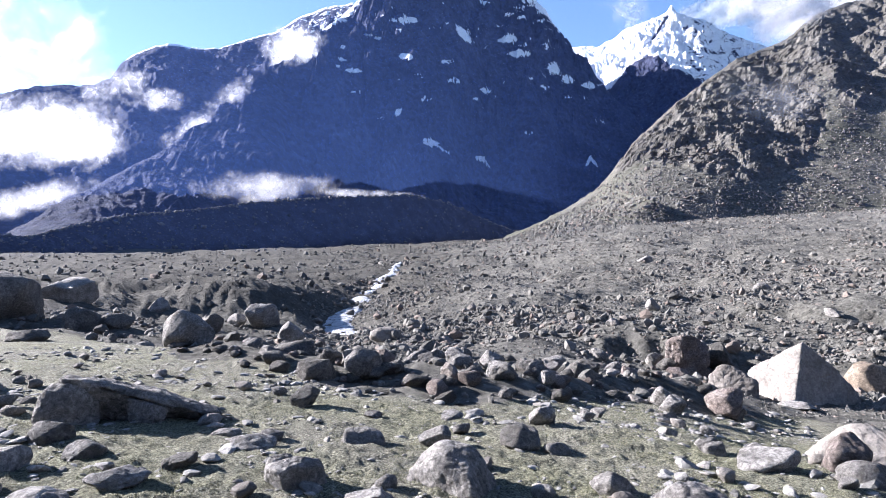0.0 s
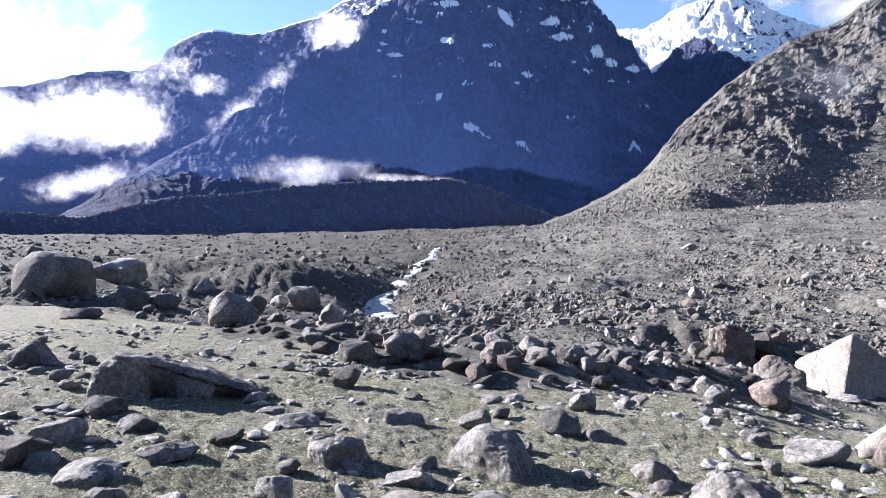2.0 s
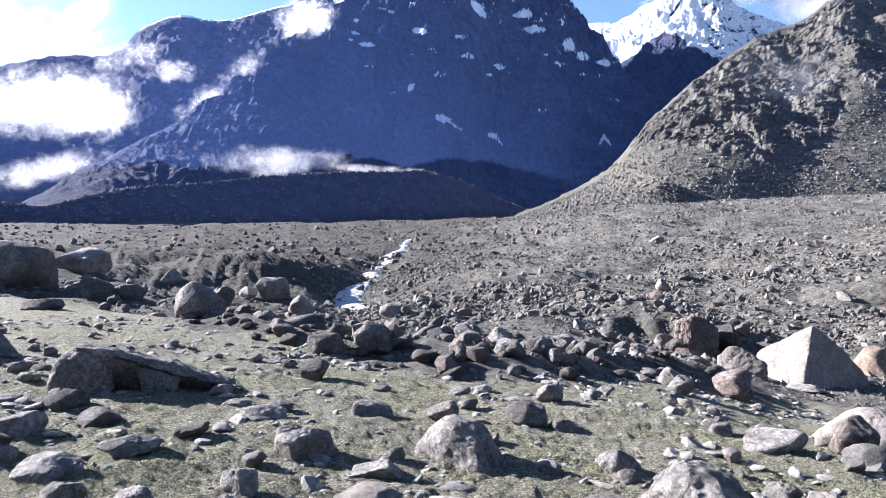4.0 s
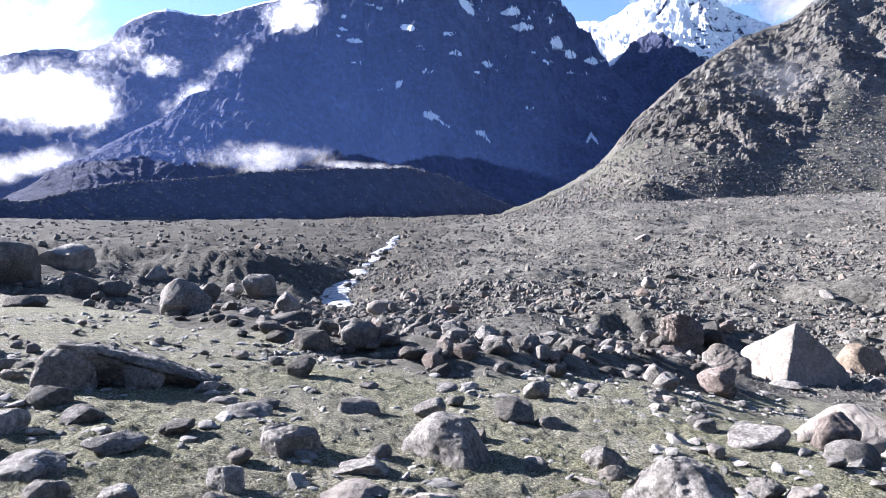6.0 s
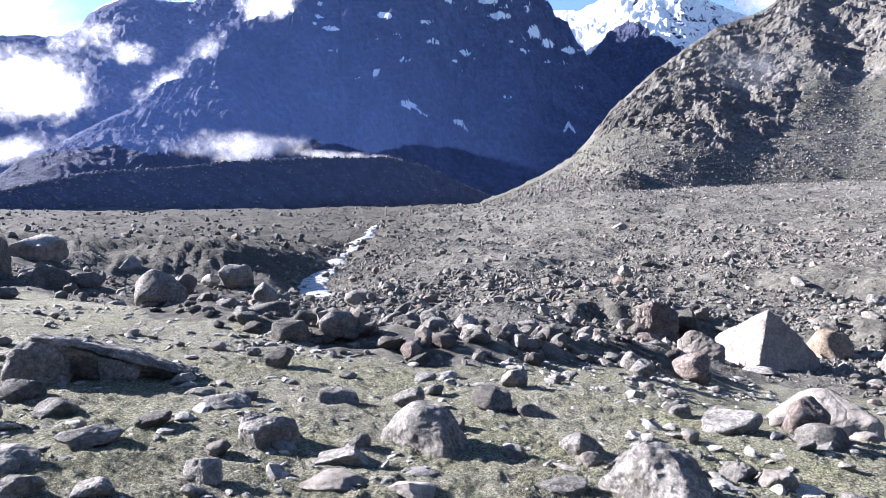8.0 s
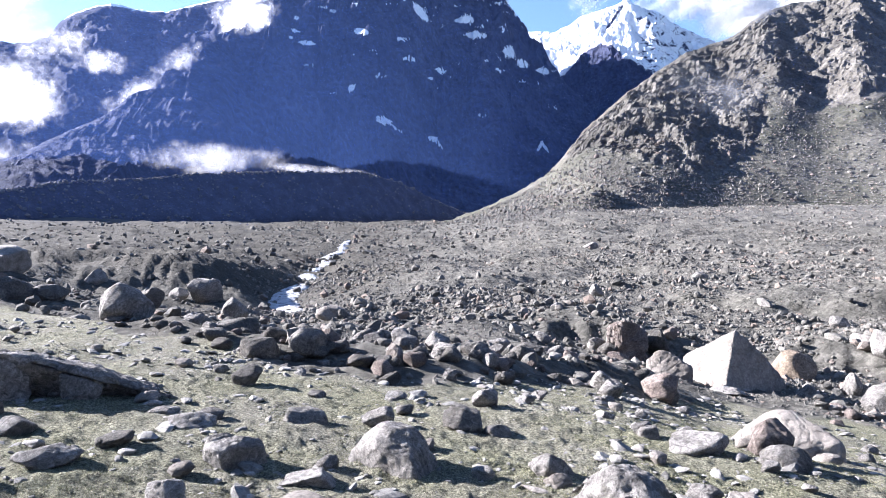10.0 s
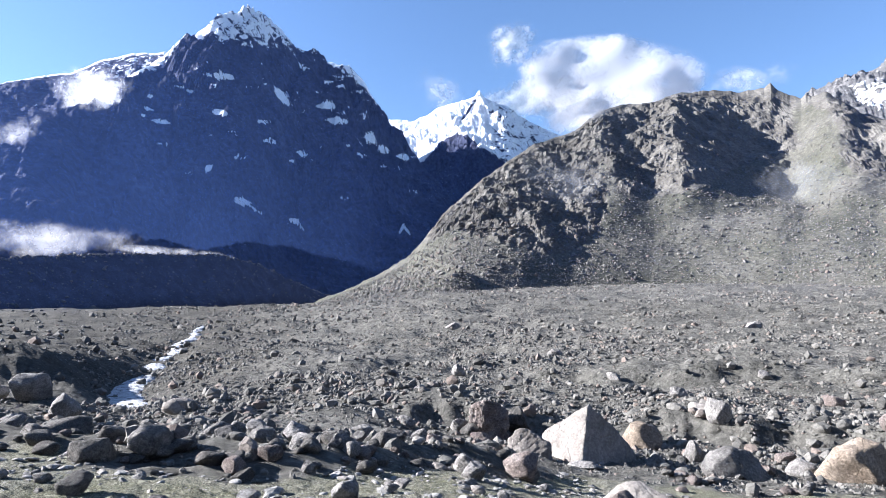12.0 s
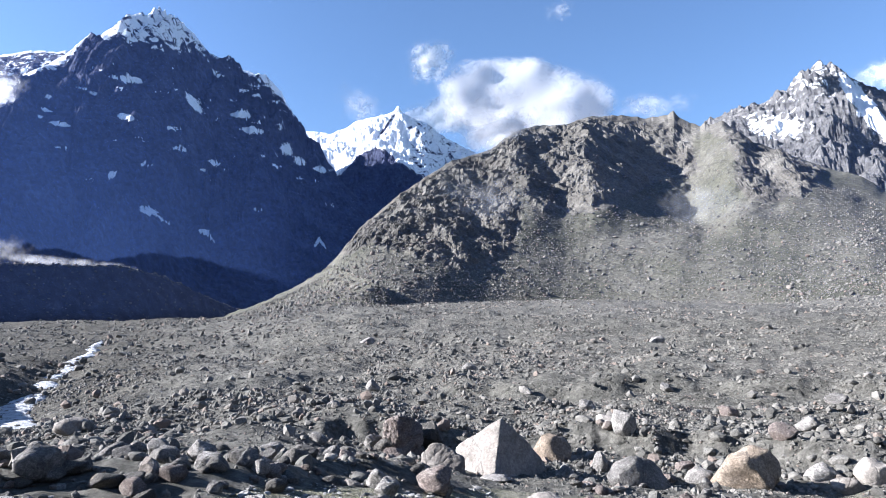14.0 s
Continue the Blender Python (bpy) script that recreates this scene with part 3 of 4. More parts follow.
    n = 0.9 * fractal(a * 0.55, e * 0.4, 11.0, 4)
    c = step(-0.35, 0.45, e - np.interp(a, *np.array(CRAG_FOOT).T) + n)
    gully = np.maximum.reduce([spot(a, e, 46.0, 13.4, 1.5, 3.0, 0.3), spot(a, e, 30.4, 10.4, 0.7, 2.4, 0.35), 0.8 * spot(a, e, 24.5, 12.4, 1.2, 1.4, 0.5)])
    return np.clip(c - gully * (0.9 + n), 0, 1)


# how far the upper hill stands proud of its mean slope, bearing by bearing: crag noses and the hollows between
FLUTES = ((14, 0), (19, 1), (21.5, 0), (26.5, 0), (29.5, 7), (32.0, 2), (35.2, 15), (43.2, -30), (47.3, 6), (49.0, 1), (50.6, 9), (54.5, -8), (60, 0), (80, 0))
FLUTE_AZ = np.linspace(0, 90, 901)
FLUTE_OUT = eased(np.interp(FLUTE_AZ, *np.array(FLUTES, float).T), 9)


def hill_relief(a, e, u, x, y, r, z):
    c = crag_amount(a, e)
    k = np.clip((1 - u) * 12, 0, 1) * np.clip(u * 8, 0, 1)
    crags = fractal(x / 26, y / 26, z / 34, 5, 0.55, ridged=True)
    lumps = fractal(x / 9, y / 9, z / 11, 4, 0.6)
    # ledges: blocks that break off in steps, and ribs that run down the face
    q = 4.5 * fractal(x / 19, y / 19, z / 21, 3, 0.6)
    ledges = (np.floor(q) + step(0.35, 0.65, q - np.floor(q))) / 4.5
    ribs = fractal(a * 0.85 + 0.9 * grain(e * 0.5, a * 0.3, 2.0), e * 0.22, 6.0, 4, 0.55, ridged=True)
    fans = fractal(a * 0.5 - 0.12 * e, e * 0.05, 8.0, 3, 0.5)
    out = k * (c * (4.6 * (crags - 0.3) + 4.8 * ledges + 1.6 * ribs + 1.5 * lumps) + (1 - c) * (0.35 * lumps + 1.2 * fractal(x / 45, y / 45, 3.0, 4) + 0.7 * fans))
    bend = a + 1.6 * fractal(e * 0.35, a * 0.12, 1.0, 4, 0.6) - 0.25 * (15 - e)
    out = out + np.clip((1 - u) * 5, 0, 1) * np.clip(u * 8, 0, 1) * step(6.5, 12.5, e + 0.8 * fractal(a * 0.3, 2.0, 3.0, 3)) * np.interp(bend, FLUTE_AZ, FLUTE_OUT)
    # a low berm of debris whose steep far side lies in shadow
    below = 4.5 - 0.47 * (a - 13.9) - e + 0.12 * fractal(a * 0.8, e, 5.0, 3)
    berm = step(-0.07, 0.07, below) * np.exp(-np.clip(below, 0, 9) / 1.1) * step(12.9, 13.9, a) * (1 - step(18.2, 20.5, a))
    trough = (1 - step(-0.07, 0.07, below)) * np.exp(-np.clip(-below, 0, 9) / 0.5) * step(12.9, 13.9, a) * (1 - step(18.5, 20.5, a))
    return out + (7.0 * berm - 4.5 * trough) * np.clip(u * 8, 0, 1)


hill, HILL_GRID = build_mountain(
    "hill", "steep craggy hill of grey-brown rock with fans of scree", "hill",
    ((-6, -0.9, 290), (-1, -0.4, 295), (1.9, 0.1, 300), (4.5, 0.75, 310), (7, 1.61, 320), (10.6, 3.31, 340), (12.9, 4.79, 355), (14.3, 6.26, 365), (16.2, 8.71, 385), (19.1, 11.2, 420), (22, 13.17, 460),
     (24, 14.38, 490), (27.5, 15.32, 540), (29.3, 16.7, 570), (31.5, 17.25, 610), (33.9, 17.14, 650), (35.9, 17.73, 685), (38.7, 17.63, 700), (40.8, 17.2, 700), (41.3, 17.45, 700), (41.7, 17.25, 700),
     (42.5, 17.35, 700), (42.9, 17.65, 700), (43.3, 17.1, 695), (43.9, 16.72, 690), (45.0, 16.25, 682), (45.3, 16.55, 680), (45.7, 16.3, 680), (46.7, 16.43, 670), (48.8, 14.67, 650), (51.5, 13.29, 620), (54.1, 11.93, 590),
     (55.9, 11.31, 580), (57.4, 9.9, 570), (62, 9, 560), (70, 7.5, 560), (80, 6, 560)),
    ((-6, 210, -2), (-1, 200, -1.5), (7, 195, 1.5), (12, 200, 4), (16, 215, 6), (20, 235, 8), (24, 262, 9.5), (28, 285, 10.5), (36, 304, 11), (45, 296, 11), (55, 280, 10.5), (80, 265, 9)),
    720, 240, HILL, ((-6, 1.4), (12, 1.4), (17, 1.25), (22, 1.12), (80, 1.12)), 0.03, 120, None, 23.0, 0.5, hill_relief, None, 0.0)


# ---------------------------------------------------------------- torrent
def build_stream():
    y = np.linspace(38, 132, 190)
    xc = stream_line(y)
    half = np.interp(y, (38, 46, 60, 90, 132), (1.3, 1.6, 1.4, 0.9, 0.6)) * (1 + 0.5 * grain(y * 0.3, 0.0, 2.0))
    q = np.linspace(-1, 1, 9)[:, None]
    x = xc + q * half + 0.7 * fractal(y * 0.5, q * 1.5, 4.0, 3)
    yy = y + 0 * x
    bed = np.minimum.accumulate(ground_z(xc, y)[::-1])[::-1]
    bed = np.convolve(np.pad(bed, 12, mode="edge"), np.ones(25) / 25, mode="valid")
    z = bed + 0.30 + 0.10 * fractal(x * 1.2, yy * 1.2, 1.0, 4) - 0.2 * np.abs(q) ** 3
    me = mesh_of("stream", np.stack([x, yy, z], -1).reshape(-1, 3), lattice(9, len(y)), WATER)
    return tagged(new("stream", me), "white foaming meltwater torrent among boulders", "water", kind="structure")


build_stream()


# ---------------------------------------------------------------- clouds
def build_cloud(az, el, r, wide, high, tilt=0.0, thick=0.8, seed=0, layers=2, fill=0.1):
    """A bank of cloud: a few thin veils one behind the other. wide, high: degrees."""
    w, h = 1.8 * r * radians(wide), 1.85 * r * radians(high)
    nx, ny = 33, 17
    u, v = np.meshgrid(np.linspace(-1, 1, nx), np.linspace(-1, 1, ny))
    verts, faces, body = [], [], []
    k = math.sqrt(w * h) / 1.7
    for i in range(layers):
        t = (i - (layers - 1) / 2) / max(1, layers - 1)
        bulge = 0.5 * fractal(u * 1.5, v * 1.5, seed + i * 3.1, 3)
        X, Y, Z = u * w / 2, t * 0.5 * h + bulge * h * 0.2, v * h / 2
        verts.append(np.stack([X, Y, Z], -1).reshape(-1, 3))
        faces.append(lattice(ny, nx) + i * nx * ny)
        body.append((1 + fill - (3.3 + fill) * np.sqrt(u ** 2 + v ** 2) ** (1.7 + 1.5 * fill) - 9 * np.clip(np.maximum(np.abs(u), np.abs(v)) - 0.72, 0, 1)).ravel())
    verts = np.concatenate(verts) / k
    body = np.clip(np.concatenate(body), -4, 1.6)
    me = mesh_of("cloud", verts, np.concatenate(faces), CLOUD, True, {"body": body, "thick": np.full(len(verts), thick)})
    x, y = polar(az, r)
    ob = new("cloud", me)
    me.transform(Matrix.Translation((seed * 3.7, seed * 1.3, 0)))
    ob.matrix_world = pose(float(x), float(y), EYE + r * math.tan(radians(el)), 0, 0, -az) @ pose(0, 0, 0, 0, tilt, 0) @ Matrix.Scale(k, 4) @ Matrix.Translation((-seed * 3.7, -seed * 1.3, 0))
    return tagged(ob, "white drifting cloud in front of the mountains", "cloud", group="clouds")


build_cloud(-31.0, 8.7, 2300, 11.0, 4.6, -8, 0.95, 1, 2, 0.3)
build_cloud(-38.5, 8.2, 2250, 9.0, 4.6, 0, 0.95, 2, 2, 0.3)
build_cloud(-26.5, 12.2, 2350, 6.5, 3.0, -35, 0.7, 3, 1)
build_cloud(-23.0, 12.0, 2300, 5.0, 2.0, 0, 0.6, 4, 1)
build_cloud(-12.4, 16.5, 2050, 4.6, 2.9, -10, 0.95, 5, 2, 0.35)
build_cloud(-17.8, 12.4, 1580, 6.0, 2.0, -38, 0.65, 6, 1)
build_cloud(-20.6, 10.2, 1450, 6.0, 1.8, -38, 0.7, 7, 1)
build_cloud(-15.0, 5.3, 520, 12.5, 2.4, -2, 0.42, 8)
build_cloud(-6.5, 4.8, 560, 11.0, 0.8, 3, 0.4, 9)
build_cloud(-31.5, 4.2, 1000, 9.0, 2.4, -14, 0.5, 10)
build_cloud(30.4, 18.6, 1500, 11.5, 5.4, 6, 1.0, 11, 2, 1.1)
build_cloud(27.6, 16.6, 470, 8.0, 2.6, -22, 0.6, 21, 1, 0.3)
build_cloud(23.6, 18.3, 4700, 6.5, 2.8, -10, 1.0, 22, 1, 0.9)
# wide veil added to imitate the sun's white glow and haze in the sky
build_cloud(-38.0, 16.0, 4500, 26.0, 15.0, 0, 0.9, 20, 1)
build_cloud(22.0, 22.6, 4400, 4.4, 3.0, -15, 0.9, 13, 2, 0.3)
build_cloud(15.5, 19.0, 4450, 5.0, 3.0, 40, 0.45, 14)
build_cloud(33.6, 26.2, 4300, 2.6, 1.4, 0, 0.4, 15)
build_cloud(58.0, 18.0, 4300, 5.0, 2.2, 0, 0.6, 16)
build_cloud(41.0, 18.2, 1500, 7.0, 1.8, 0, 0.45, 17)
build_cloud(27.0, 10.8, 400, 9.0, 5.0, 20, 0.22, 18, 2)
build_cloud(45.0, 10.0, 430, 7.0, 3.6, 0, 0.18, 19, 2)


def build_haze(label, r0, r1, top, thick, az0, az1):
    """A thin tinted sheet across the valley, added to imitate a curtain of haze."""
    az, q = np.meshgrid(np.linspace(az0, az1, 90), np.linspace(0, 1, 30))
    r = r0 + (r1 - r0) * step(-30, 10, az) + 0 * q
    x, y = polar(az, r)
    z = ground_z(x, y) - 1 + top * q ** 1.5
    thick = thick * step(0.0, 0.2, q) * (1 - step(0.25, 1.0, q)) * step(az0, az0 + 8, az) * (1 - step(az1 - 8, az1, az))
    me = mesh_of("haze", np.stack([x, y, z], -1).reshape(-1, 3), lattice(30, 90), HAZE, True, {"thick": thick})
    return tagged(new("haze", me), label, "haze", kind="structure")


build_haze("blue-tinted sheet imitating haze before the far ranges", 900, 1400, 1100, 0.056, -44, 27)
build_haze("blue-tinted sheet imitating haze before the moraine wall", 240, 330, 90, 0.018, -46, 16)
build_haze("blue-tinted sheet imitating haze over the debris slope below the hill", 112, 112, 110, 0.022, 4, 74)


# ---------------------------------------------------------------- rocks
ICO = {}


def icosphere(level):
    if level not in ICO:
        bm = bmesh.new()
        bmesh.ops.create_icosphere(bm, subdivisions=level, radius=1.0)
        bm.verts.ensure_lookup_table()
        ICO[level] = (np.array([v.co[:] for v in bm.verts]), np.array([[v.index for v in f.verts] for f in bm.faces]))
        bm.free()
    return ICO[level]


def rock_verts(seed, level, planes=11, rough=0.05, sharp=14.0, faces=(), chips=10):
    """A broken stone about 1 across: a ball cut by random planes, with worn edges and a rough skin. faces: further cuts (x, y, z, distance)."""
    rng = np.random.RandomState(seed)
    d, f = icosphere(level)
    n = rng.normal(size=(planes, 3))
    n /= np.linalg.norm(n, axis=1)[:, None]
    dist = rng.uniform(0.56, 0.95, planes)
    if len(faces):
        e = np.array(faces, float)
        n = np.concatenate([n, e[:, :3] / np.linalg.norm(e[:, :3], axis=1)[:, None]])
        dist = np.concatenate([dist, e[:, 3]])
    reach = np.maximum(d @ n.T, 1e-3) / dist
    rad = 1.0 / (np.sum(reach ** sharp, axis=1) + 0.8 ** sharp) ** (1 / sharp)
    if rough:
        rad = rad * (1 + rough * 1.6 * fractal(d[:, 0] * 1.4 + seed, d[:, 1] * 1.4, d[:, 2] * 1.4, 5, 0.55)
                     + rough * 0.35 * fractal(d[:, 0] * 6 + seed, d[:, 1] * 6, d[:, 2] * 6, 3, 0.6, ridged=True))
    p = d * rad[:, None]
    for _ in range(chips):
        at = p[rng.randint(len(p))]
        k = at / np.linalg.norm(at) + rng.normal(0, 0.25, 3)
        k /= np.linalg.norm(k)
        over = p @ k - (at @ k) * rng.uniform(0.90, 0.98)
        p = p - np.where(over > 0, over * 0.9, 0)[:, None] * k
    if rough:
        p = p * (1 + rough * 0.5 * fractal(p[:, 0] * 4 + seed, p[:, 1] * 4, p[:, 2] * 4, 4, 0.65))[:, None]
    return p, f


def boulder(x, y, w, d, h, turn=0.0, seed=1, material=None, label="grey granite boulder lying on the stony ground", level=None, sink=None, faces=(), planes=11, sharp=13.0, rough=0.10):
    v, f = rock_verts(seed, level or (5 if x * x + y * y < 36 else 4), planes, rough, sharp, faces)
    lo, hi = v.min(0), v.max(0)
    v = (v - (lo + hi) / 2) / (hi - lo)
    if sink is None:
        sink = 0.2 if h > 0.55 * w else 0.4
    v[:, 2] += 0.5 - sink
    c, s = math.cos(radians(turn)), math.sin(radians(turn))
    v = v * (w, d, h / (1 - sink))
    v = np.stack([v[:, 0] * c - v[:, 1] * s, v[:, 0] * s + v[:, 1] * c, v[:, 2]], -1)
    ob = new("boulder", mesh_of("boulder", v, f, material or GREY))
    ob.location = (x, y, float(ground_z(x, y)) - 0.01)
    return tagged(ob, label, "boulder", group="boulders")


def scatter(name, label, x, y, size, material, level=1, flat=(0.45, 0.85), kinds=10, seed=3, sink=0.25, z=None, rough=0.05):
    """Many loose stones as one mesh."""
    rng = np.random.RandomState(seed)
    protos = [rock_verts(seed * 50 + k, level, 10, 0.09, 13.0, (), 4) for k in range(kinds)]
    n = len(x)
    zz = ground_z(x, y) if z is None else z
    turn, kind = rng.uniform(0, 2 * np.pi, n), rng.randint(0, kinds, n)
    sx, sy, sz = size * rng.uniform(0.8, 1.25, n), size * rng.uniform(0.6, 1.0, n), size * rng.uniform(*flat, n)
    tip, all_v, all_f, at = rng.uniform(-0.35, 0.35, n), [], [], 0
    for k, (v, f) in enumerate(protos):
        pick = np.where(kind == k)[0]
        if not len(pick):
            continue
        p = v[None] * 0.62 * np.stack([sx, sy, sz], -1)[pick][:, None, :]
        ct, st = np.cos(tip[pick])[:, None], np.sin(tip[pick])[:, None]
        p = np.stack([p[..., 0] * ct - p[..., 2] * st, p[..., 1], p[..., 0] * st + p[..., 2] * ct], -1)
        ca, sa_ = np.cos(turn[pick])[:, None], np.sin(turn[pick])[:, None]
        p = np.stack([p[..., 0] * ca - p[..., 1] * sa_ + x[pick][:, None], p[..., 0] * sa_ + p[..., 1] * ca + y[pick][:, None],
                      p[..., 2] + (zz + sz * 0.5 * (1 - 2 * sink) * 0.8)[pick][:, None]], -1)
        all_v.append(p.reshape(-1, 3))
        all_f.append((f[None] + (np.arange(len(pick)) * len(v))[:, None, None]).reshape(-1, 3) + at)
        at += len(pick) * len(v)
    me = mesh_of(name, np.concatenate(all_v), np.concatenate(all_f), material, False)
    return tagged(new(name, me), label, "stones", kind="stuff")


def sizes(rng, n, small, large, power=2.2):
    """Stone sizes: many small, few large."""
    u = rng.uniform(0, 1, n)
    a, b = small ** (1 - power), large ** (1 - power)
    return (a + (b - a) * u) ** (1 / (1 - power))


rng = np.random.RandomState(21)
# loose stones on the meadow
n = 15000
a, r = np.where(rng.uniform(0, 1, n) < 0.85, rng.uniform(-44, 52, n), rng.uniform(-180, 180, n)), np.sqrt(rng.uniform(0.9 ** 2, 15 ** 2, n))
x, y = polar(a, r)
keep = (turf_amount(x, y) > 0.3) & (rng.uniform(0, 1, n) < 0.15 + 0.85 * step(-0.1, 0.25, fractal(x * 0.7, y * 0.7, 8.0, 3)))
x, y = x[keep], y[keep]
size = sizes(rng, len(x), 0.022, 0.20, 2.5)
for part, level in ((size > 0.065, 2), (size <= 0.065, 1)):
    scatter("meadow_stones", "small grey stones half sunk in short grass", x[part], y[part], size[part], MEADOW_STONE, level, (0.25, 0.55), seed=4, sink=0.35)
# the belt of boulders along the torrent bed
n = 10000
a, r = rng.uniform(-46, 62, n), np.sqrt(rng.uniform(6 ** 2, 34 ** 2, n))
x, y = polar(a, r)
keep = (turf_amount(x, y) < 0.45) & ((np.abs(a - 28) > 5.5) | (r < 10) | (r > 18)) & (rng.uniform(0, 1, n) < 0.25 + 0.75 * step(-0.1, 0.2, grain(x * 0.15, y * 0.15, 8.0)))
x, y = x[keep], y[keep]
size = sizes(rng, len(x), 0.06, 0.5, 2.5)
for part, level in ((size > 0.15, 2), (size <= 0.15, 1)):
    scatter("bed_stones", "grey stones and blocks packed in the torrent bed", x[part], y[part], size[part], DEBRIS, level, (0.55, 0.95), seed=5)
# debris slope beyond
for n, near, far, small, large, level, seed in ((8500, 20, 38, 0.10, 0.70, 2, 6), (36000, 32, 300, 0.12, 0.80, 1, 16)):
    a, r = rng.uniform(-46, 64, n), np.exp(rng.uniform(math.log(near), math.log(far), n))
    x, y = polar(a, r)
    keep = (turf_amount(x, y) < 0.2) & (rng.uniform(0, 1, n) < (0.25 + 0.75 * step(-0.15, 0.25, fractal(x * 0.05, y * 0.05, 8.0, 3))) * (0.12 + 0.88 * step(-14, -5, a)) * (1 - 0.8 * np.exp(-((a + 8.5) / 2.2) ** 2)))
    x, y, r = x[keep], y[keep], r[keep]
    scatter("debris_stones", "angular grey stones strewn over the debris slope", x, y, sizes(rng, len(x), small, large, 2.6) * (0.6 + r / 240), DEBRIS, level, (0.6, 1.0), seed=seed)


# small rubble between them: each bit a rough four-sided tip
def rubble(name, label, x, y, size, seed, z=None, tall=0.55):
    g = np.random.RandomState(seed)
    n = len(x)
    zz = (ground_z(x, y) if z is None else z) - 0.12 * size
    t = g.uniform(0, 2 * np.pi, n)[:, None] + np.array([0, 1.57, 3.14, 4.71]) + g.uniform(-0.45, 0.45, (n, 4))
    rad = size[:, None] * g.uniform(0.4, 0.85, (n, 4))
    ring = np.stack([x[:, None] + rad * np.cos(t), y[:, None] + rad * np.sin(t), zz[:, None] + 0 * rad + size[:, None] * g.uniform(-0.1, 0.25, (n, 4))], -1)
    tip = np.stack([x + size * g.uniform(-0.4, 0.4, n), y + size * g.uniform(-0.4, 0.4, n), zz + size * g.uniform(0.35, 1.0, n) * tall], -1)
    v = np.concatenate([ring, tip[:, None]], 1).reshape(-1, 3)
    f = (np.array([[0, 1, 4], [1, 2, 4], [2, 3, 4], [3, 0, 4]])[None] + (np.arange(n) * 5)[:, None, None]).reshape(-1, 3)
    return tagged(new(name, mesh_of(name, v, f, DEBRIS, False)), label, "stones", kind="stuff")


n = 260000
a, r = rng.uniform(-42, 62, n), np.exp(rng.uniform(math.log(15), math.log(290), n))
x, y = polar(a, r)
keep = (turf_amount(x, y) < 0.5) & (rng.uniform(0, 1, n) < (0.12 + 0.88 * step(-13, -5, a)) * (0.25 + 0.75 * step(-0.2, 0.2, fractal(x * 0.07, y * 0.07, 6.0, 4, 0.6))))
x, y, r = x[keep], y[keep], r[keep]
rubble("rubble", "loose grey rubble between the larger stones", x, y, sizes(rng, len(x), 0.045, 0.2, 2.4) * (0.5 + r / 52) * (0.75 + 0.6 * step(-0.2, 0.35, fractal(x * 0.05, y * 0.05, 8.0, 3))), 9, None, 0.8)
# stones on the plateau and the moraine beyond
n = 1300
a, r = rng.uniform(-40, 10, n), rng.uniform(70, 300, n)
x, y = polar(a, r)
scatter("plateau_stones", "scattered stones on the far gravel terrace", x, y, sizes(rng, n, 0.35, 1.6, 2.8), DEBRIS, 1, (0.45, 0.9), seed=7)
# stones on the lower flank of the hill
gaz, gr, gz = HILL_GRID
n = 7000
i, j = rng.randint(10, 152, n), rng.randint(42, 700, n)
x, y = polar(gaz[j], gr[i, j])
keep = rng.uniform(0, 1, n) < (0.3 + 0.7 * step(-0.1, 0.25, fractal(x * 0.03, y * 0.03, 9.0, 3)))
i, j, x, y = i[keep], j[keep], x[keep], y[keep]
x, y = x + rng.uniform(-.3, .3, len(x)), y + rng.uniform(-.3, .3, len(x))
k = 42000
hi, hj = rng.randint(3, 206, k), rng.randint(42, 700, k)
bare = crag_amount(gaz[hj], np.degrees(np.arctan2(gz[hi, hj] - EYE, gr[hi, hj]))) < 0.5
hi, hj = hi[bare], hj[bare]
k = len(hi)
hx, hy = polar(gaz[hj], gr[hi, hj])
rubble("scree", "loose scree covering the fans of the hill", hx, hy, sizes(rng, k, 0.4, 1.3, 2.4), 12, gz[hi, hj], 1.1)
k = 34000
fi, fj = (111 * rng.uniform(0, 1, k) ** 1.7).astype(int), rng.randint(50, 700, k)
fx, fy = polar(gaz[fj], gr[fi, fj])
fx, fy = fx + rng.uniform(-0.6, 0.6, k), fy + rng.uniform(-0.6, 0.6, k)
rubble("foot_rubble", "grey rubble strewn over the foot of the hill", fx, fy, sizes(rng, k, 0.25, 0.95, 2.5), 13, np.maximum(gz[fi, fj], ground_z(fx, fy)), 1.1)
scatter("hill_stones", "angular stones lying on the scree fans of the hill", x, y, sizes(rng, len(x), 0.7, 2.6, 2.6), DEBRIS, 1, (0.45, 0.9), seed=8, z=gz[i, j])
# stones along the moraine's crest and down its wall
maz, mr, mz = MORAINE_GRID
n = 2600
j = rng.randint(60, 520, n)
i = np.where(rng.uniform(0, 1, n) < 0.45, rng.randint(66, 71, n), rng.randint(2, 70, n))
x, y = polar(maz[j], mr[i, j])
scatter("moraine_stones", "stones along the crest and wall of the moraine", x, y, sizes(rng, n, 0.5, 2.6, 2.6), DEBRIS, 1, (0.5, 0.9), seed=10, z=mz[i, j])

# dark stones standing in the torrent
y = rng.uniform(40, 100, 80)
x = stream_line(y) + rng.uniform(-1.8, 1.8, 80)
scatter("torrent_stones", "wet dark stones standing in the torrent", x, y, sizes(rng, 80, 0.25, 0.8, 2.2), DEBRIS, 2, (0.6, 0.9), seed=14, sink=0.0)


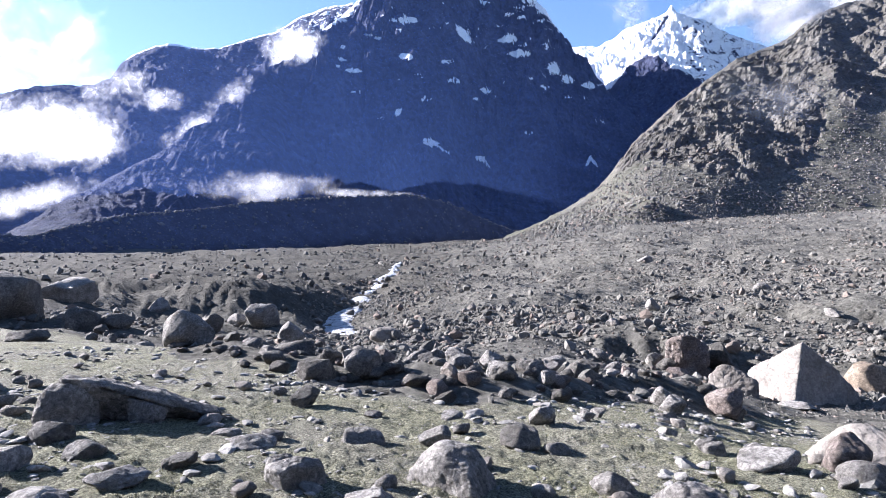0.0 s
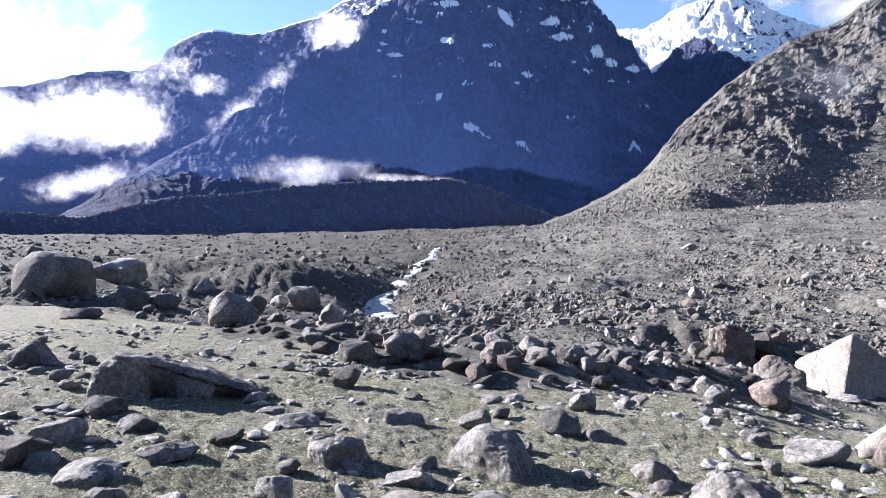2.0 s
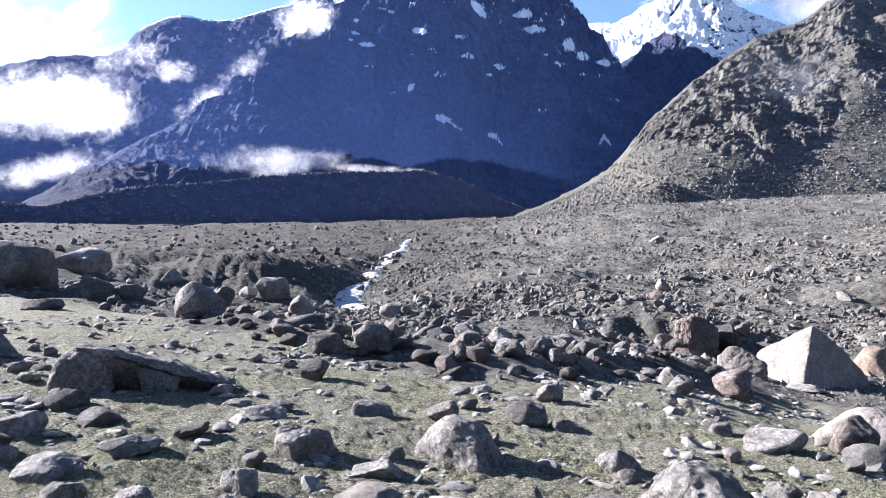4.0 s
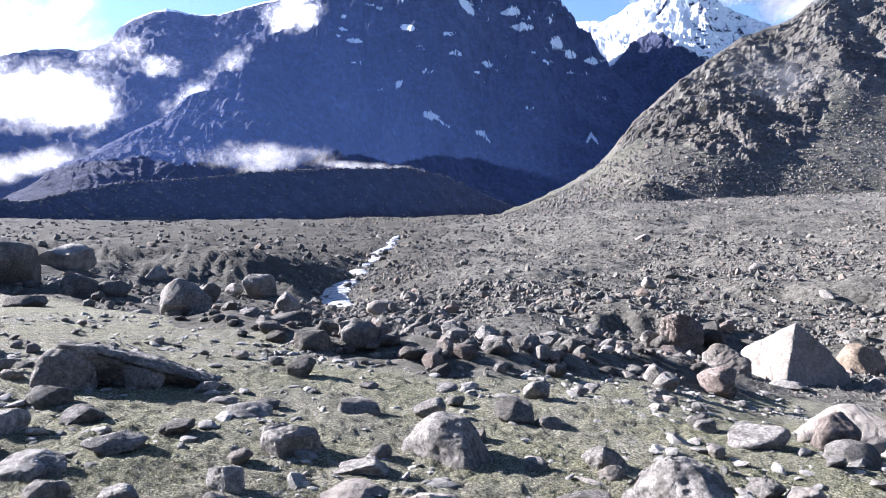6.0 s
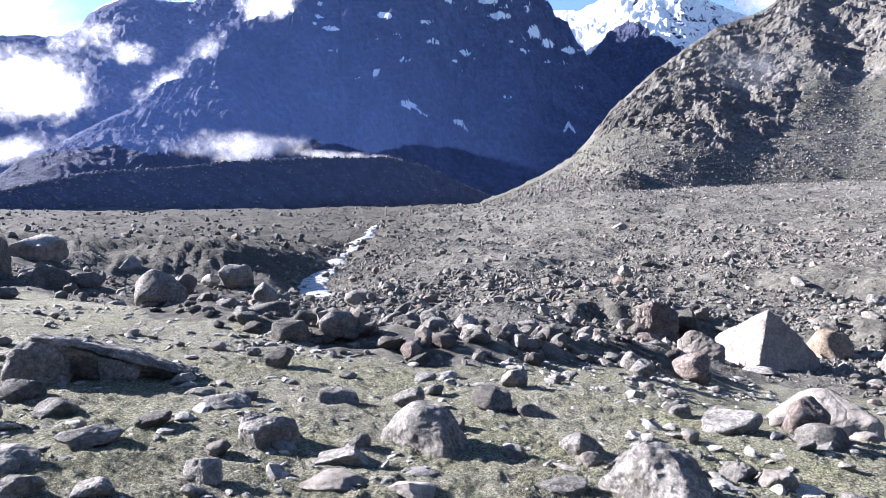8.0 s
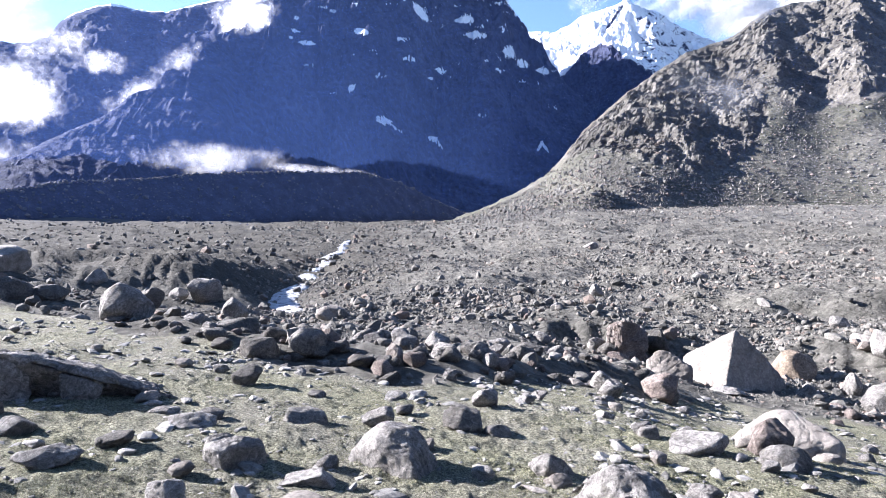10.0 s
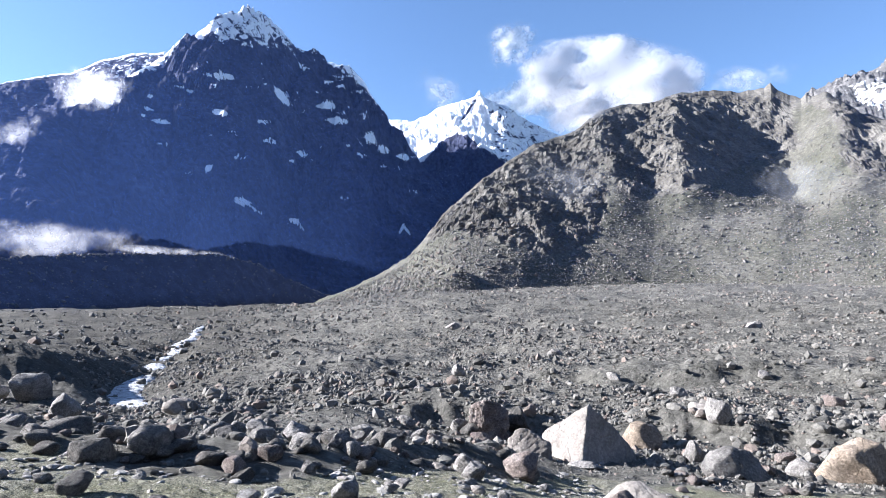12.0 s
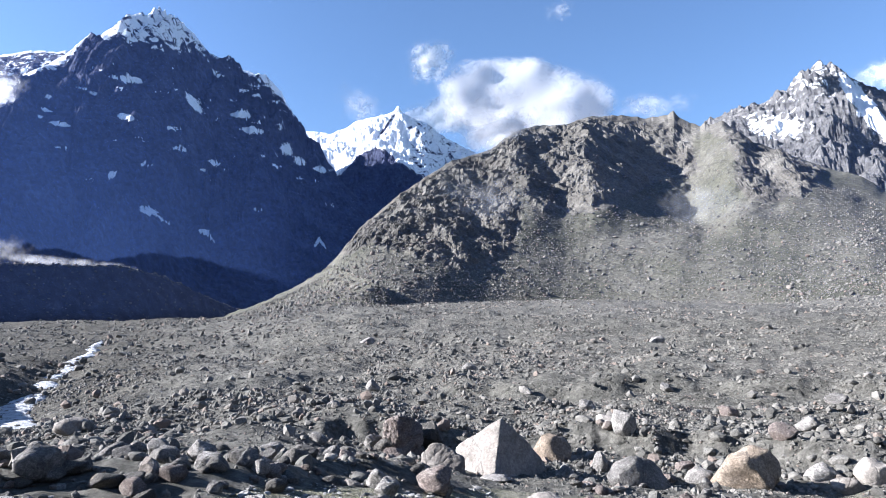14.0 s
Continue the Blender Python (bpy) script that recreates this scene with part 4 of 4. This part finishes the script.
def block(x, y, turn, corners, material, label, cuts=5, rough=0.02, seed=1, bevel=0.05, size=1.0, fine=0.09):
    """A split block: the hull of a few corners (metres from its base), with worn edges and a rough skin."""
    bm = bmesh.new()
    for c in corners:
        bm.verts.new([q * size for q in c])
    hull = bmesh.ops.convex_hull(bm, input=bm.verts[:])
    bmesh.ops.delete(bm, geom=[g for g in hull["geom_interior"] if isinstance(g, bmesh.types.BMVert)], context="VERTS")
    bmesh.ops.bevel(bm, geom=bm.edges[:], offset=bevel, segments=2, profile=0.5, affect="EDGES")
    bmesh.ops.triangulate(bm, faces=bm.faces[:])
    for _ in range(cuts):
        long_edges = [e for e in bm.edges if e.calc_length() > fine]
        if not long_edges or len(bm.faces) > 9000:
            break
        bmesh.ops.subdivide_edges(bm, edges=long_edges, cuts=1)
        bmesh.ops.triangulate(bm, faces=[f for f in bm.faces if len(f.verts) > 3])
    bm.normal_update()
    co = np.array([v.co[:] for v in bm.verts])
    no = np.array([v.normal[:] for v in bm.verts])
    push = rough * (1.6 * fractal(co[:, 0] * 2.2 + seed, co[:, 1] * 2.2, co[:, 2] * 2.2, 5, 0.6) + 0.7 * fractal(co[:, 0] * 8 + seed, co[:, 1] * 8, co[:, 2] * 8, 4, 0.6, ridged=True))
    for v, p in zip(bm.verts, co + no * push[:, None]):
        v.co = p
    me = bpy.data.meshes.new("boulder")
    bm.to_mesh(me)
    bm.free()
    me.materials.append(material)
    me.polygons.foreach_set("use_smooth", np.full(len(me.polygons), True))
    ob = new("boulder", me)
    ob.matrix_world = pose(x, y, float(ground_z(x, y)) - 0.04, 0, 0, turn)
    return tagged(ob, label, "boulder", group="boulders")


# the tent-shaped block by the torrent and the slab leaning at its side
block(8.34, 15.50, -28, ((-1.20, 0.75, -0.45), (-1.22, 0.80, 0.62), (-1.05, 0.72, 0.78), (-0.45, 0.55, 1.12), (0.0, 0.42, 1.46), (0.05, 0.50, 1.44),
                         (-0.22, -0.58, -0.45), (-0.95, 0.30, -0.45), (1.34, 0.95, -0.45), (1.17, 0.90, 0.25), (0.74, 0.78, 0.80), (0.35, 0.62, 1.12), (0.4, 1.9, -0.3), (-0.9, 1.6, -0.3)),
      PALE, "large pale granite block shaped like a tent beside the torrent", seed=3, rough=0.022, bevel=0.03, fine=0.07)
block(6.72, 15.40, -23, ((-0.50, 0.0, -0.3), (-0.50, 0.1, 0.34), (-0.27, 0.1, 0.62), (-0.12, 0.12, 0.60), (0.05, 0.1, 0.47), (0.45, 0.0, 0.30), (0.50, -0.1, -0.3), (-0.1, -0.3, -0.3), (0.4, 0.45, 0.2), (-0.4, 0.45, 0.3)),
      PALE, "pale cracked granite slab leaning beside a larger block", seed=5, rough=0.03, bevel=0.03, size=1.1, fine=0.06)

# the long split boulder in the meadow: a rounded head and a slab that slopes away from it
head = block(-3.72, 6.55, 31, ((-0.30, -0.22, -0.15), (-0.33, -0.16, 0.30), (-0.20, -0.05, 0.52), (0.10, -0.10, 0.52), (0.30, -0.18, 0.36), (0.30, -0.22, -0.15),
                        (-0.30, 0.35, -0.15), (-0.15, 0.35, 0.45), (0.3, 0.35, 0.4)),
      GREY, "rounded grey boulder head standing in the meadow grass", seed=11, rough=0.035, bevel=0.05, size=0.86, fine=0.04)
slab = block(-3.15, 6.8, 24, ((-0.85, -0.05, 0.62), (-0.80, 0.35, 0.60), (-0.45, -0.20, 0.56), (-0.1, -0.20, 0.40), (0.0, 0.25, 0.42), (0.45, -0.25, 0.20), (0.95, -0.20, 0.03), (1.0, 0.15, 0.02),
                        (-0.75, 0.25, -0.15), (0.3, 0.15, -0.15), (0.95, -0.05, -0.15), (0.4, 0.7, -0.1), (-0.7, 0.7, -0.1)),
      GREY, "long overhanging grey slab sloping down into the meadow grass", seed=12, rough=0.035, size=0.84, fine=0.045)
split = tagged(new("split_boulder"), "long split grey boulder with an overhanging slab in the grass", "boulder", group="boulders")
split.location = (-3.4, 6.7, float(ground_z(-3.4, 6.7)))
bpy.context.view_layer.update()
for piece, name in ((head, "head"), (slab, "slab")):
    place = piece.matrix_world.copy()
    piece.name, piece.parent = name, split
    piece.matrix_parent_inverse = split.matrix_world.inverted()
    piece.matrix_world = place
    for key in ("category", "group"):
        del piece[key]
# three that lie nearest in the grass, and the pale one by the path's end
DOME = ((-.36, -.20, -.12), (.35, -.22, -.12), (.40, .2, -.12), (-.34, .25, -.12), (-.16, -.04, .335), (-.02, -.06, .355), (.12, -.02, .33), (.14, .15, .31), (-.1, .2, .31), (.27, -.1, .20), (-.29, -.08, .20), (-.37, -.18, .06), (.37, -.2, .06), (.0, -.2, .26))
block(0.05, 5.15, -38, DOME, GREY, "grey domed boulder streaked with lichen in the grass", seed=21, rough=0.026, bevel=0.028, size=0.96, fine=0.03)
block(1.55, 4.15, -52, DOME, GREY, "pale grey domed boulder with a dark flank in the grass", seed=26, rough=0.03, bevel=0.028, size=1.0, fine=0.03)
block(4.45, 7.15, -33, ((-.62, -.25, -.2), (-.58, -.05, .08), (-.1, .05, .52), (.08, .1, .56), (.62, -.1, .30), (.66, -.2, -.2), (.5, .5, .1), (-.4, .6, .1), (0, -.42, -.2), (.1, -.3, .2)),
      PALE, "broad pale granite boulder at the meadow's edge", seed=23, rough=0.02, size=0.98, fine=0.05)
block(7.55, 20.75, -20, ((-.55, -.3, -.3), (-.5, -.15, 1.0), (-.2, -.35, 1.15), (.1, -.25, 1.1), (.3, -.1, 1.05), (.55, -.2, .8), (.6, -.3, -.3), (.5, .5, .8), (-.4, .5, .9), (-.05, -.55, -.3)),
      RUSTY, "upright reddish fractured block at the foot of the bank", seed=24, rough=0.10, size=1.02, fine=0.06)


# stones of middling size that can be told apart: one object each, sharing a few shapes
STONE_SHAPES = {}


def stone(x, y, size, turn, kind, material, group, label):
    key = (kind, material.name)
    if key not in STONE_SHAPES:
        v, f = rock_verts(700 + kind, 3, 9, 0.13, 17.0, (), 9)
        lo, hi = v.min(0), v.max(0)
        STONE_SHAPES[key] = mesh_of("stone", (v - (lo + hi) / 2) / (hi - lo) * (1.0, 0.8, 0.62) + (0, 0, 0.17), f, material)
    ob = new("stone", STONE_SHAPES[key])
    ob.matrix_world = pose(x, y, float(ground_z(x, y)), 0, 0, turn) @ Matrix.Scale(size, 4)
    return tagged(ob, label, "stone", group=group)


pick = np.random.RandomState(77)
# mostly dark stones: the shade over the belt is put into their colour
for k in range(150):
    t = pick.uniform(0, 1)
    px = -5.6 + 18.0 * t + 0.5 * math.sin(9 * t)
    py = float(meadow_edge(px)) + 0.35 + (pick.normal(0, 0.45) if k % 5 < 3 else abs(pick.normal(0, 2.6)))
    if abs(math.degrees(math.atan2(px, py)) - 28) < 6 and 10 < math.hypot(px, py) < 18:
        continue
    stone(px, py, float(sizes(pick, 1, 0.14, 0.44, 1.8)[0]), pick.uniform(0, 360), int(pick.randint(0, 12)), (DARK, DARK, DARK, GREY, RUSTY, DARK)[pick.randint(0, 6)],
          "stones along the torrent bed", "rounded grey stone among the blocks of the torrent bed")
for k in range(110):
    pr, pa = float(np.sqrt(pick.uniform(3.2 ** 2, 13 ** 2))), float(pick.uniform(-38, 44))
    px, py = polar(pa, pr)
    if py > meadow_edge(px) - 1.0:
        continue
    stone(px, py, float(pick.uniform(0.10, 0.26)), pick.uniform(0, 360), int(pick.randint(0, 12)), (GREY, GREY, PALE)[pick.randint(0, 3)],
          "stones in the meadow", "small pale grey stone sunk in the short grass")
# boulders that stand out, each an object of its own
boulder(-14.60, 21.88, 2.55, 2.30, 1.48, turn=34, seed=101, material=GREY)
boulder(-22.31, 39.72, 3.11, 2.49, 1.42, turn=29, seed=102, material=GREY)
boulder(-11.64, 21.35, 1.27, 1.01, 0.68, turn=29, seed=103, material=DARK)
boulder(-10.79, 21.83, 1.19, 0.95, 0.44, turn=26, seed=104, material=DARK)
boulder(-5.18, 13.49, 1.01, 0.91, 0.77, turn=21, seed=105, material=GREY)
boulder(-8.23, 30.15, 1.53, 1.22, 1.04, turn=15, seed=106, material=GREY)
boulder(-5.48, 23.76, 0.95, 0.76, 0.90, turn=13, seed=107, material=GREY)
boulder(-2.95, 12.10, 1.20, 0.96, 0.34, turn=14, seed=108, material=DARK)
boulder(-1.88, 9.76, 0.59, 0.47, 0.28, turn=11, seed=109, material=DARK)
boulder(-1.20, 9.93, 0.59, 0.56, 0.42, turn=7, seed=110, material=GREY)
boulder(-1.66, 7.87, 0.36, 0.29, 0.25, turn=12, seed=111, material=DARK)
boulder(-2.99, 6.68, 0.39, 0.23, 0.27, turn=24, seed=112, material=GREY)
boulder(-3.50, 5.89, 0.41, 0.33, 0.18, turn=31, seed=113, material=GREY)
boulder(-2.98, 5.48, 0.36, 0.28, 0.14, turn=29, seed=114, material=GREY)
boulder(-2.36, 4.78, 0.45, 0.36, 0.12, turn=26, seed=115, material=GREY)
boulder(-1.70, 5.89, 0.41, 0.33, 0.12, turn=16, seed=116, material=GREY)
boulder(-0.79, 6.29, 0.45, 0.36, 0.13, turn=7, seed=117, material=GREY)
boulder(-1.14, 5.06, 0.48, 0.38, 0.22, turn=13, seed=118, material=GREY)
boulder(-1.27, 5.26, 0.33, 0.27, 0.14, turn=14, seed=119, material=GREY)
boulder(-0.10, 6.32, 0.31, 0.25, 0.19, turn=1, seed=120, material=GREY)
boulder(0.71, 6.33, 0.39, 0.35, 0.24, turn=-6, seed=121, material=DARK)
boulder(1.08, 7.40, 0.30, 0.24, 0.21, turn=-8, seed=122, material=GREY)
boulder(1.29, 5.08, 0.38, 0.30, 0.19, turn=-14, seed=123, material=GREY)
boulder(1.27, 4.81, 0.22, 0.18, 0.09, turn=-15, seed=124, material=PALE)
boulder(2.90, 5.96, 0.53, 0.42, 0.17, turn=-26, seed=125, material=GREY)
boulder(3.65, 6.05, 0.42, 0.38, 0.35, turn=-31, seed=126, material=RUSTY)
boulder(3.55, 5.63, 0.45, 0.36, 0.20, turn=-32, seed=127, material=GREY)
boulder(4.94, 7.34, 0.51, 0.41, 0.24, turn=-34, seed=128, material=DARK)
boulder(5.07, 12.08, 0.68, 0.54, 0.55, turn=-23, seed=129, material=RUSTY)
# stands for the reddish block's shaded right part, painted as a dark boulder
boulder(8.75, 21.10, 1.00, 0.88, 0.80, turn=-22, seed=130, material=DARK)
boulder(11.77, 18.46, 1.20, 1.04, 0.88, turn=-33, seed=131, material=OCHRE)
boulder(3.29, 9.61, 0.40, 0.32, 0.27, turn=-19, seed=132, material=GREY)
boulder(-0.56, 4.70, 0.40, 0.32, 0.12, turn=7, seed=133, material=GREY)
boulder(-1.34, 4.15, 0.21, 0.17, 0.17, turn=18, seed=134, material=GREY)
boulder(-0.55, 4.25, 0.45, 0.36, 0.07, turn=7, seed=135, material=PALE)
boulder(-2.58, 4.21, 0.34, 0.27, 0.11, turn=31, seed=136, material=GREY)
boulder(-2.29, 3.82, 0.25, 0.20, 0.11, turn=31, seed=137, material=GREY)
boulder(-1.91, 3.88, 0.25, 0.20, 0.09, turn=26, seed=138, material=GREY)
boulder(-0.04, 4.12, 0.31, 0.25, 0.09, turn=1, seed=139, material=PALE)
boulder(2.60, 6.41, 0.24, 0.19, 0.13, turn=-22, seed=140, material=GREY)
boulder(2.58, 4.60, 0.29, 0.23, 0.13, turn=-29, seed=141, material=PALE)
boulder(2.34, 4.71, 0.29, 0.23, 0.12, turn=-26, seed=142, material=GREY)
boulder(0.94, 4.29, 0.36, 0.28, 0.09, turn=-12, seed=143, material=GREY)
boulder(2.59, 12.51, 0.70, 0.56, 0.42, turn=-12, seed=144, material=DARK)
boulder(1.01, 14.21, 0.58, 0.47, 0.42, turn=-4, seed=145, material=GREY)
boulder(1.39, 10.36, 0.38, 0.30, 0.28, turn=-8, seed=146, material=GREY)
boulder(0.35, 14.33, 0.56, 0.45, 0.31, turn=-1, seed=147, material=GREY)
boulder(-0.61, 14.00, 0.50, 0.40, 0.42, turn=3, seed=148, material=GREY)
boulder(-0.17, 17.30, 0.50, 0.40, 0.32, turn=1, seed=149, material=GREY)
boulder(-2.36, 26.73, 1.31, 1.05, 0.48, turn=5, seed=150, material=PALE)
boulder(2.36, 12.53, 0.40, 0.32, 0.25, turn=-11, seed=151, material=GREY)
boulder(0.83, 9.04, 0.20, 0.16, 0.15, turn=-5, seed=152, material=GREY)
boulder(14.29, 13.26, 1.75, 1.22, 1.10, turn=-47, seed=153, material=OCHRE, rough=0.13, label="large ochre granite block with a rough face by the torrent")
boulder(8.00, 20.70, 0.50, 0.40, 0.37, turn=-21, seed=154, material=RUSTY)
boulder(7.02, 19.83, 0.75, 0.60, 0.38, turn=-19, seed=155, material=RUSTY)
boulder(12.77, 14.44, 0.50, 0.40, 0.29, turn=-41, seed=156, material=RUSTY)
boulder(7.75, 14.58, 0.85, 0.68, 0.15, turn=-28, seed=157, material=GREY)
boulder(11.57, 14.07, 1.60, 1.28, 0.80, turn=-39, seed=158, material=GREY, rough=0.15, label="jagged grey boulder with a splintered surface")
boulder(24.58, 19.51, 0.96, 0.77, 0.58, turn=-52, seed=159, material=GREY)
boulder(14.69, 18.60, 0.85, 0.68, 0.68, turn=-38, seed=160, material=GREY)
boulder(16.55, 21.98, 0.89, 0.71, 0.32, turn=-37, seed=161, material=PALE)
boulder(22.68, 74.66, 1.71, 1.37, 0.78, turn=-17, seed=162, material=GREY)
boulder(12.15, 38.61, 0.89, 0.71, 0.61, turn=-17, seed=163, material=GREY)
boulder(1.80, 42.56, 0.58, 0.46, 0.50, turn=-2, seed=164, material=PALE)
boulder(8.54, 31.81, 0.62, 0.49, 0.39, turn=-15, seed=165, material=DARK)
boulder(18.00, 15.14, 0.84, 0.67, 0.39, turn=-50, seed=166, material=RUSTY)
boulder(14.00, 14.58, 0.80, 0.64, 0.47, turn=-44, seed=167, material=GREY)
boulder(14.44, 15.56, 0.58, 0.47, 0.36, turn=-43, seed=168, material=RUSTY)
boulder(-5.70, 8.05, 0.65, 0.52, 0.34, turn=35, seed=169, material=DARK)
boulder(-3.43, 5.11, 0.44, 0.36, 0.17, turn=34, seed=170, material=GREY)
boulder(-3.34, 4.55, 0.45, 0.36, 0.20, turn=36, seed=171, material=DARK)
boulder(-2.62, 4.17, 0.45, 0.36, 0.13, turn=32, seed=172, material=GREY)
boulder(0.24, 14.88, 0.46, 0.37, 0.37, turn=-1, seed=173, material=GREY)
boulder(0.98, 11.67, 0.52, 0.42, 0.35, turn=-5, seed=174, material=GREY)
boulder(1.35, 10.44, 0.47, 0.38, 0.24, turn=-7, seed=175, material=DARK)
boulder(2.50, 12.25, 0.52, 0.41, 0.39, turn=-12, seed=176, material=DARK)
boulder(3.21, 12.65, 0.27, 0.22, 0.17, turn=-14, seed=177, material=PALE)
boulder(3.65, 11.09, 0.44, 0.35, 0.35, turn=-18, seed=178, material=GREY)
boulder(6.72, 21.18, 0.61, 0.49, 0.45, turn=-18, seed=179, material=GREY)
boulder(10.07, 15.19, 0.66, 0.53, 0.30, turn=-34, seed=180, material=GREY)
boulder(11.79, 15.99, 0.44, 0.36, 0.57, turn=-36, seed=181, material=GREY)
boulder(16.77, 12.94, 0.94, 0.75, 0.42, turn=-52, seed=182, material=GREY)
boulder(16.76, 12.22, 0.82, 0.65, 0.38, turn=-54, seed=183, material=PALE)
boulder(-0.66, 12.85, 0.48, 0.39, 0.27, turn=3, seed=184, material=DARK)
boulder(-0.39, 17.10, 0.58, 0.47, 0.28, turn=1, seed=185, material=GREY)
boulder(5.41, 19.81, 0.70, 0.56, 0.23, turn=-15, seed=186, material=DARK)
boulder(2.62, 15.83, 0.55, 0.44, 0.21, turn=-9, seed=187, material=GREY)
boulder(17.53, 12.06, 0.91, 0.72, 0.60, turn=-55, seed=188, material=PALE)
boulder(20.56, 35.13, 0.83, 0.66, 0.48, turn=-30, seed=189, material=GREY)
boulder(27.68, 31.08, 0.78, 0.62, 0.49, turn=-42, seed=190, material=GREY)
boulder(18.21, 25.60, 0.80, 0.64, 0.42, turn=-35, seed=191, material=GREY)
boulder(23.77, 22.79, 0.84, 0.67, 0.44, turn=-46, seed=192, material=RUSTY)
boulder(31.25, 23.13, 1.12, 0.89, 0.45, turn=-53, seed=193, material=GREY)
boulder(23.14, 48.36, 1.18, 0.94, 0.54, turn=-26, seed=194, material=GREY)
boulder(48.75, 56.26, 1.88, 1.51, 0.75, turn=-41, seed=195, material=GREY)
boulder(-9.06, 14.46, 0.89, 0.71, 0.27, turn=32, seed=196, material=DARK)
boulder(-19.39, 45.07, 1.66, 1.33, 0.90, turn=23, seed=197, material=GREY)
boulder(-8.23, 23.55, 0.85, 0.68, 0.67, turn=19, seed=198, material=DARK)
boulder(-9.45, 30.36, 0.86, 0.69, 0.53, turn=17, seed=199, material=GREY)
boulder(-1.76, 10.49, 0.42, 0.33, 0.22, turn=10, seed=200, material=DARK)
boulder(-5.05, 17.13, 0.46, 0.37, 0.24, turn=16, seed=201, material=GREY)
boulder(-0.75, 10.08, 0.31, 0.25, 0.18, turn=4, seed=202, material=DARK)
boulder(-0.24, 10.49, 0.36, 0.29, 0.19, turn=1, seed=203, material=GREY)
boulder(0.46, 10.20, 0.32, 0.25, 0.18, turn=-3, seed=204, material=DARK)
boulder(1.20, 11.94, 0.37, 0.30, 0.24, turn=-6, seed=205, material=DARK)
boulder(2.14, 13.35, 0.39, 0.32, 0.25, turn=-9, seed=206, material=GREY)
boulder(3.84, 15.11, 0.45, 0.36, 0.29, turn=-14, seed=207, material=GREY)
boulder(3.94, 13.89, 0.50, 0.40, 0.29, turn=-16, seed=208, material=RUSTY)
boulder(4.90, 21.06, 0.63, 0.50, 0.32, turn=-13, seed=209, material=GREY)
boulder(6.92, 20.66, 0.67, 0.54, 0.40, turn=-19, seed=210, material=DARK)
boulder(6.26, 24.60, 0.52, 0.42, 0.25, turn=-14, seed=211, material=GREY)
boulder(5.13, 12.11, 0.68, 0.54, 0.32, turn=-23, seed=212, material=DARK)
boulder(2.43, 7.29, 0.24, 0.19, 0.12, turn=-18, seed=213, material=GREY)
boulder(2.58, 6.51, 0.25, 0.20, 0.12, turn=-22, seed=214, material=GREY)
boulder(-2.08, 5.21, 0.28, 0.23, 0.10, turn=22, seed=215, material=DARK)
boulder(-2.11, 6.40, 0.29, 0.23, 0.07, turn=18, seed=216, material=GREY)
boulder(-0.80, 7.40, 0.22, 0.18, 0.08, turn=6, seed=217, material=GREY)
boulder(0.08, 7.52, 0.26, 0.21, 0.09, turn=-1, seed=218, material=GREY)
boulder(1.04, 6.21, 0.28, 0.22, 0.11, turn=-9, seed=219, material=GREY)
boulder(-3.22, 6.78, 0.26, 0.21, 0.08, turn=25, seed=220, material=GREY)


# ---------------------------------------------------------------- short grass of the meadow
def grass_material():
    m = Nodes("grass_blade")
    rnd = m.node("ShaderNodeNewGeometry").outputs["Random Per Island"]
    c = m.ramp(rnd, (0.0, (0.085, 0.094, 0.045)), (0.4, (0.16, 0.162, 0.085)), (0.75, (0.245, 0.236, 0.145)), (1.0, (0.33, 0.31, 0.235)))
    return m.finish(c, 0.8, None, 0.2)


def build_grass(n, seed):
    g = np.random.RandomState(seed)
    a, r = g.uniform(-42, 48, n), np.exp(g.uniform(math.log(2.6), math.log(13), n))
    k = n // 6
    a[:k], r[:k] = g.uniform(-180, 180, k), np.sqrt(g.uniform(0.1, 16, k))
    x, y = polar(a, r)
    keep = (turf_amount(x, y) > 0.6) & (g.uniform(0, 1, n) < 0.12 + 0.88 * step(-0.05, 0.22, fractal(x * 1.3, y * 1.3, 12.0, 3)))
    x, y = x[keep], y[keep]
    n = len(x)
    x, y = np.repeat(x, 6) + g.normal(0, 0.018, n * 6), np.repeat(y, 6) + g.normal(0, 0.018, n * 6)
    z = ground_z(x, y) - 0.004
    h, t, lean = g.uniform(0.007, 0.024, n * 6), g.uniform(0, 2 * np.pi, n * 6), g.uniform(0.2, 1.1, n * 6)
    w = g.uniform(0.0014, 0.0028, n * 6)
    cx, cy = np.cos(t), np.sin(t)
    base = np.stack([x, y, z], -1)
    side = np.stack([-cy * w, cx * w, 0 * w], -1)
    tip = base + np.stack([cx * h * lean, cy * h * lean, h], -1)
    v = np.stack([base - side, base + side, tip], 1).reshape(-1, 3)
    f = np.arange(len(v)).reshape(-1, 3)
    me = mesh_of("grass", v, f, grass_material(), False)
    return tagged(new("grass", me), "short yellow-green alpine grass in tufts", "grass", kind="stuff")


build_grass(95000, 31)
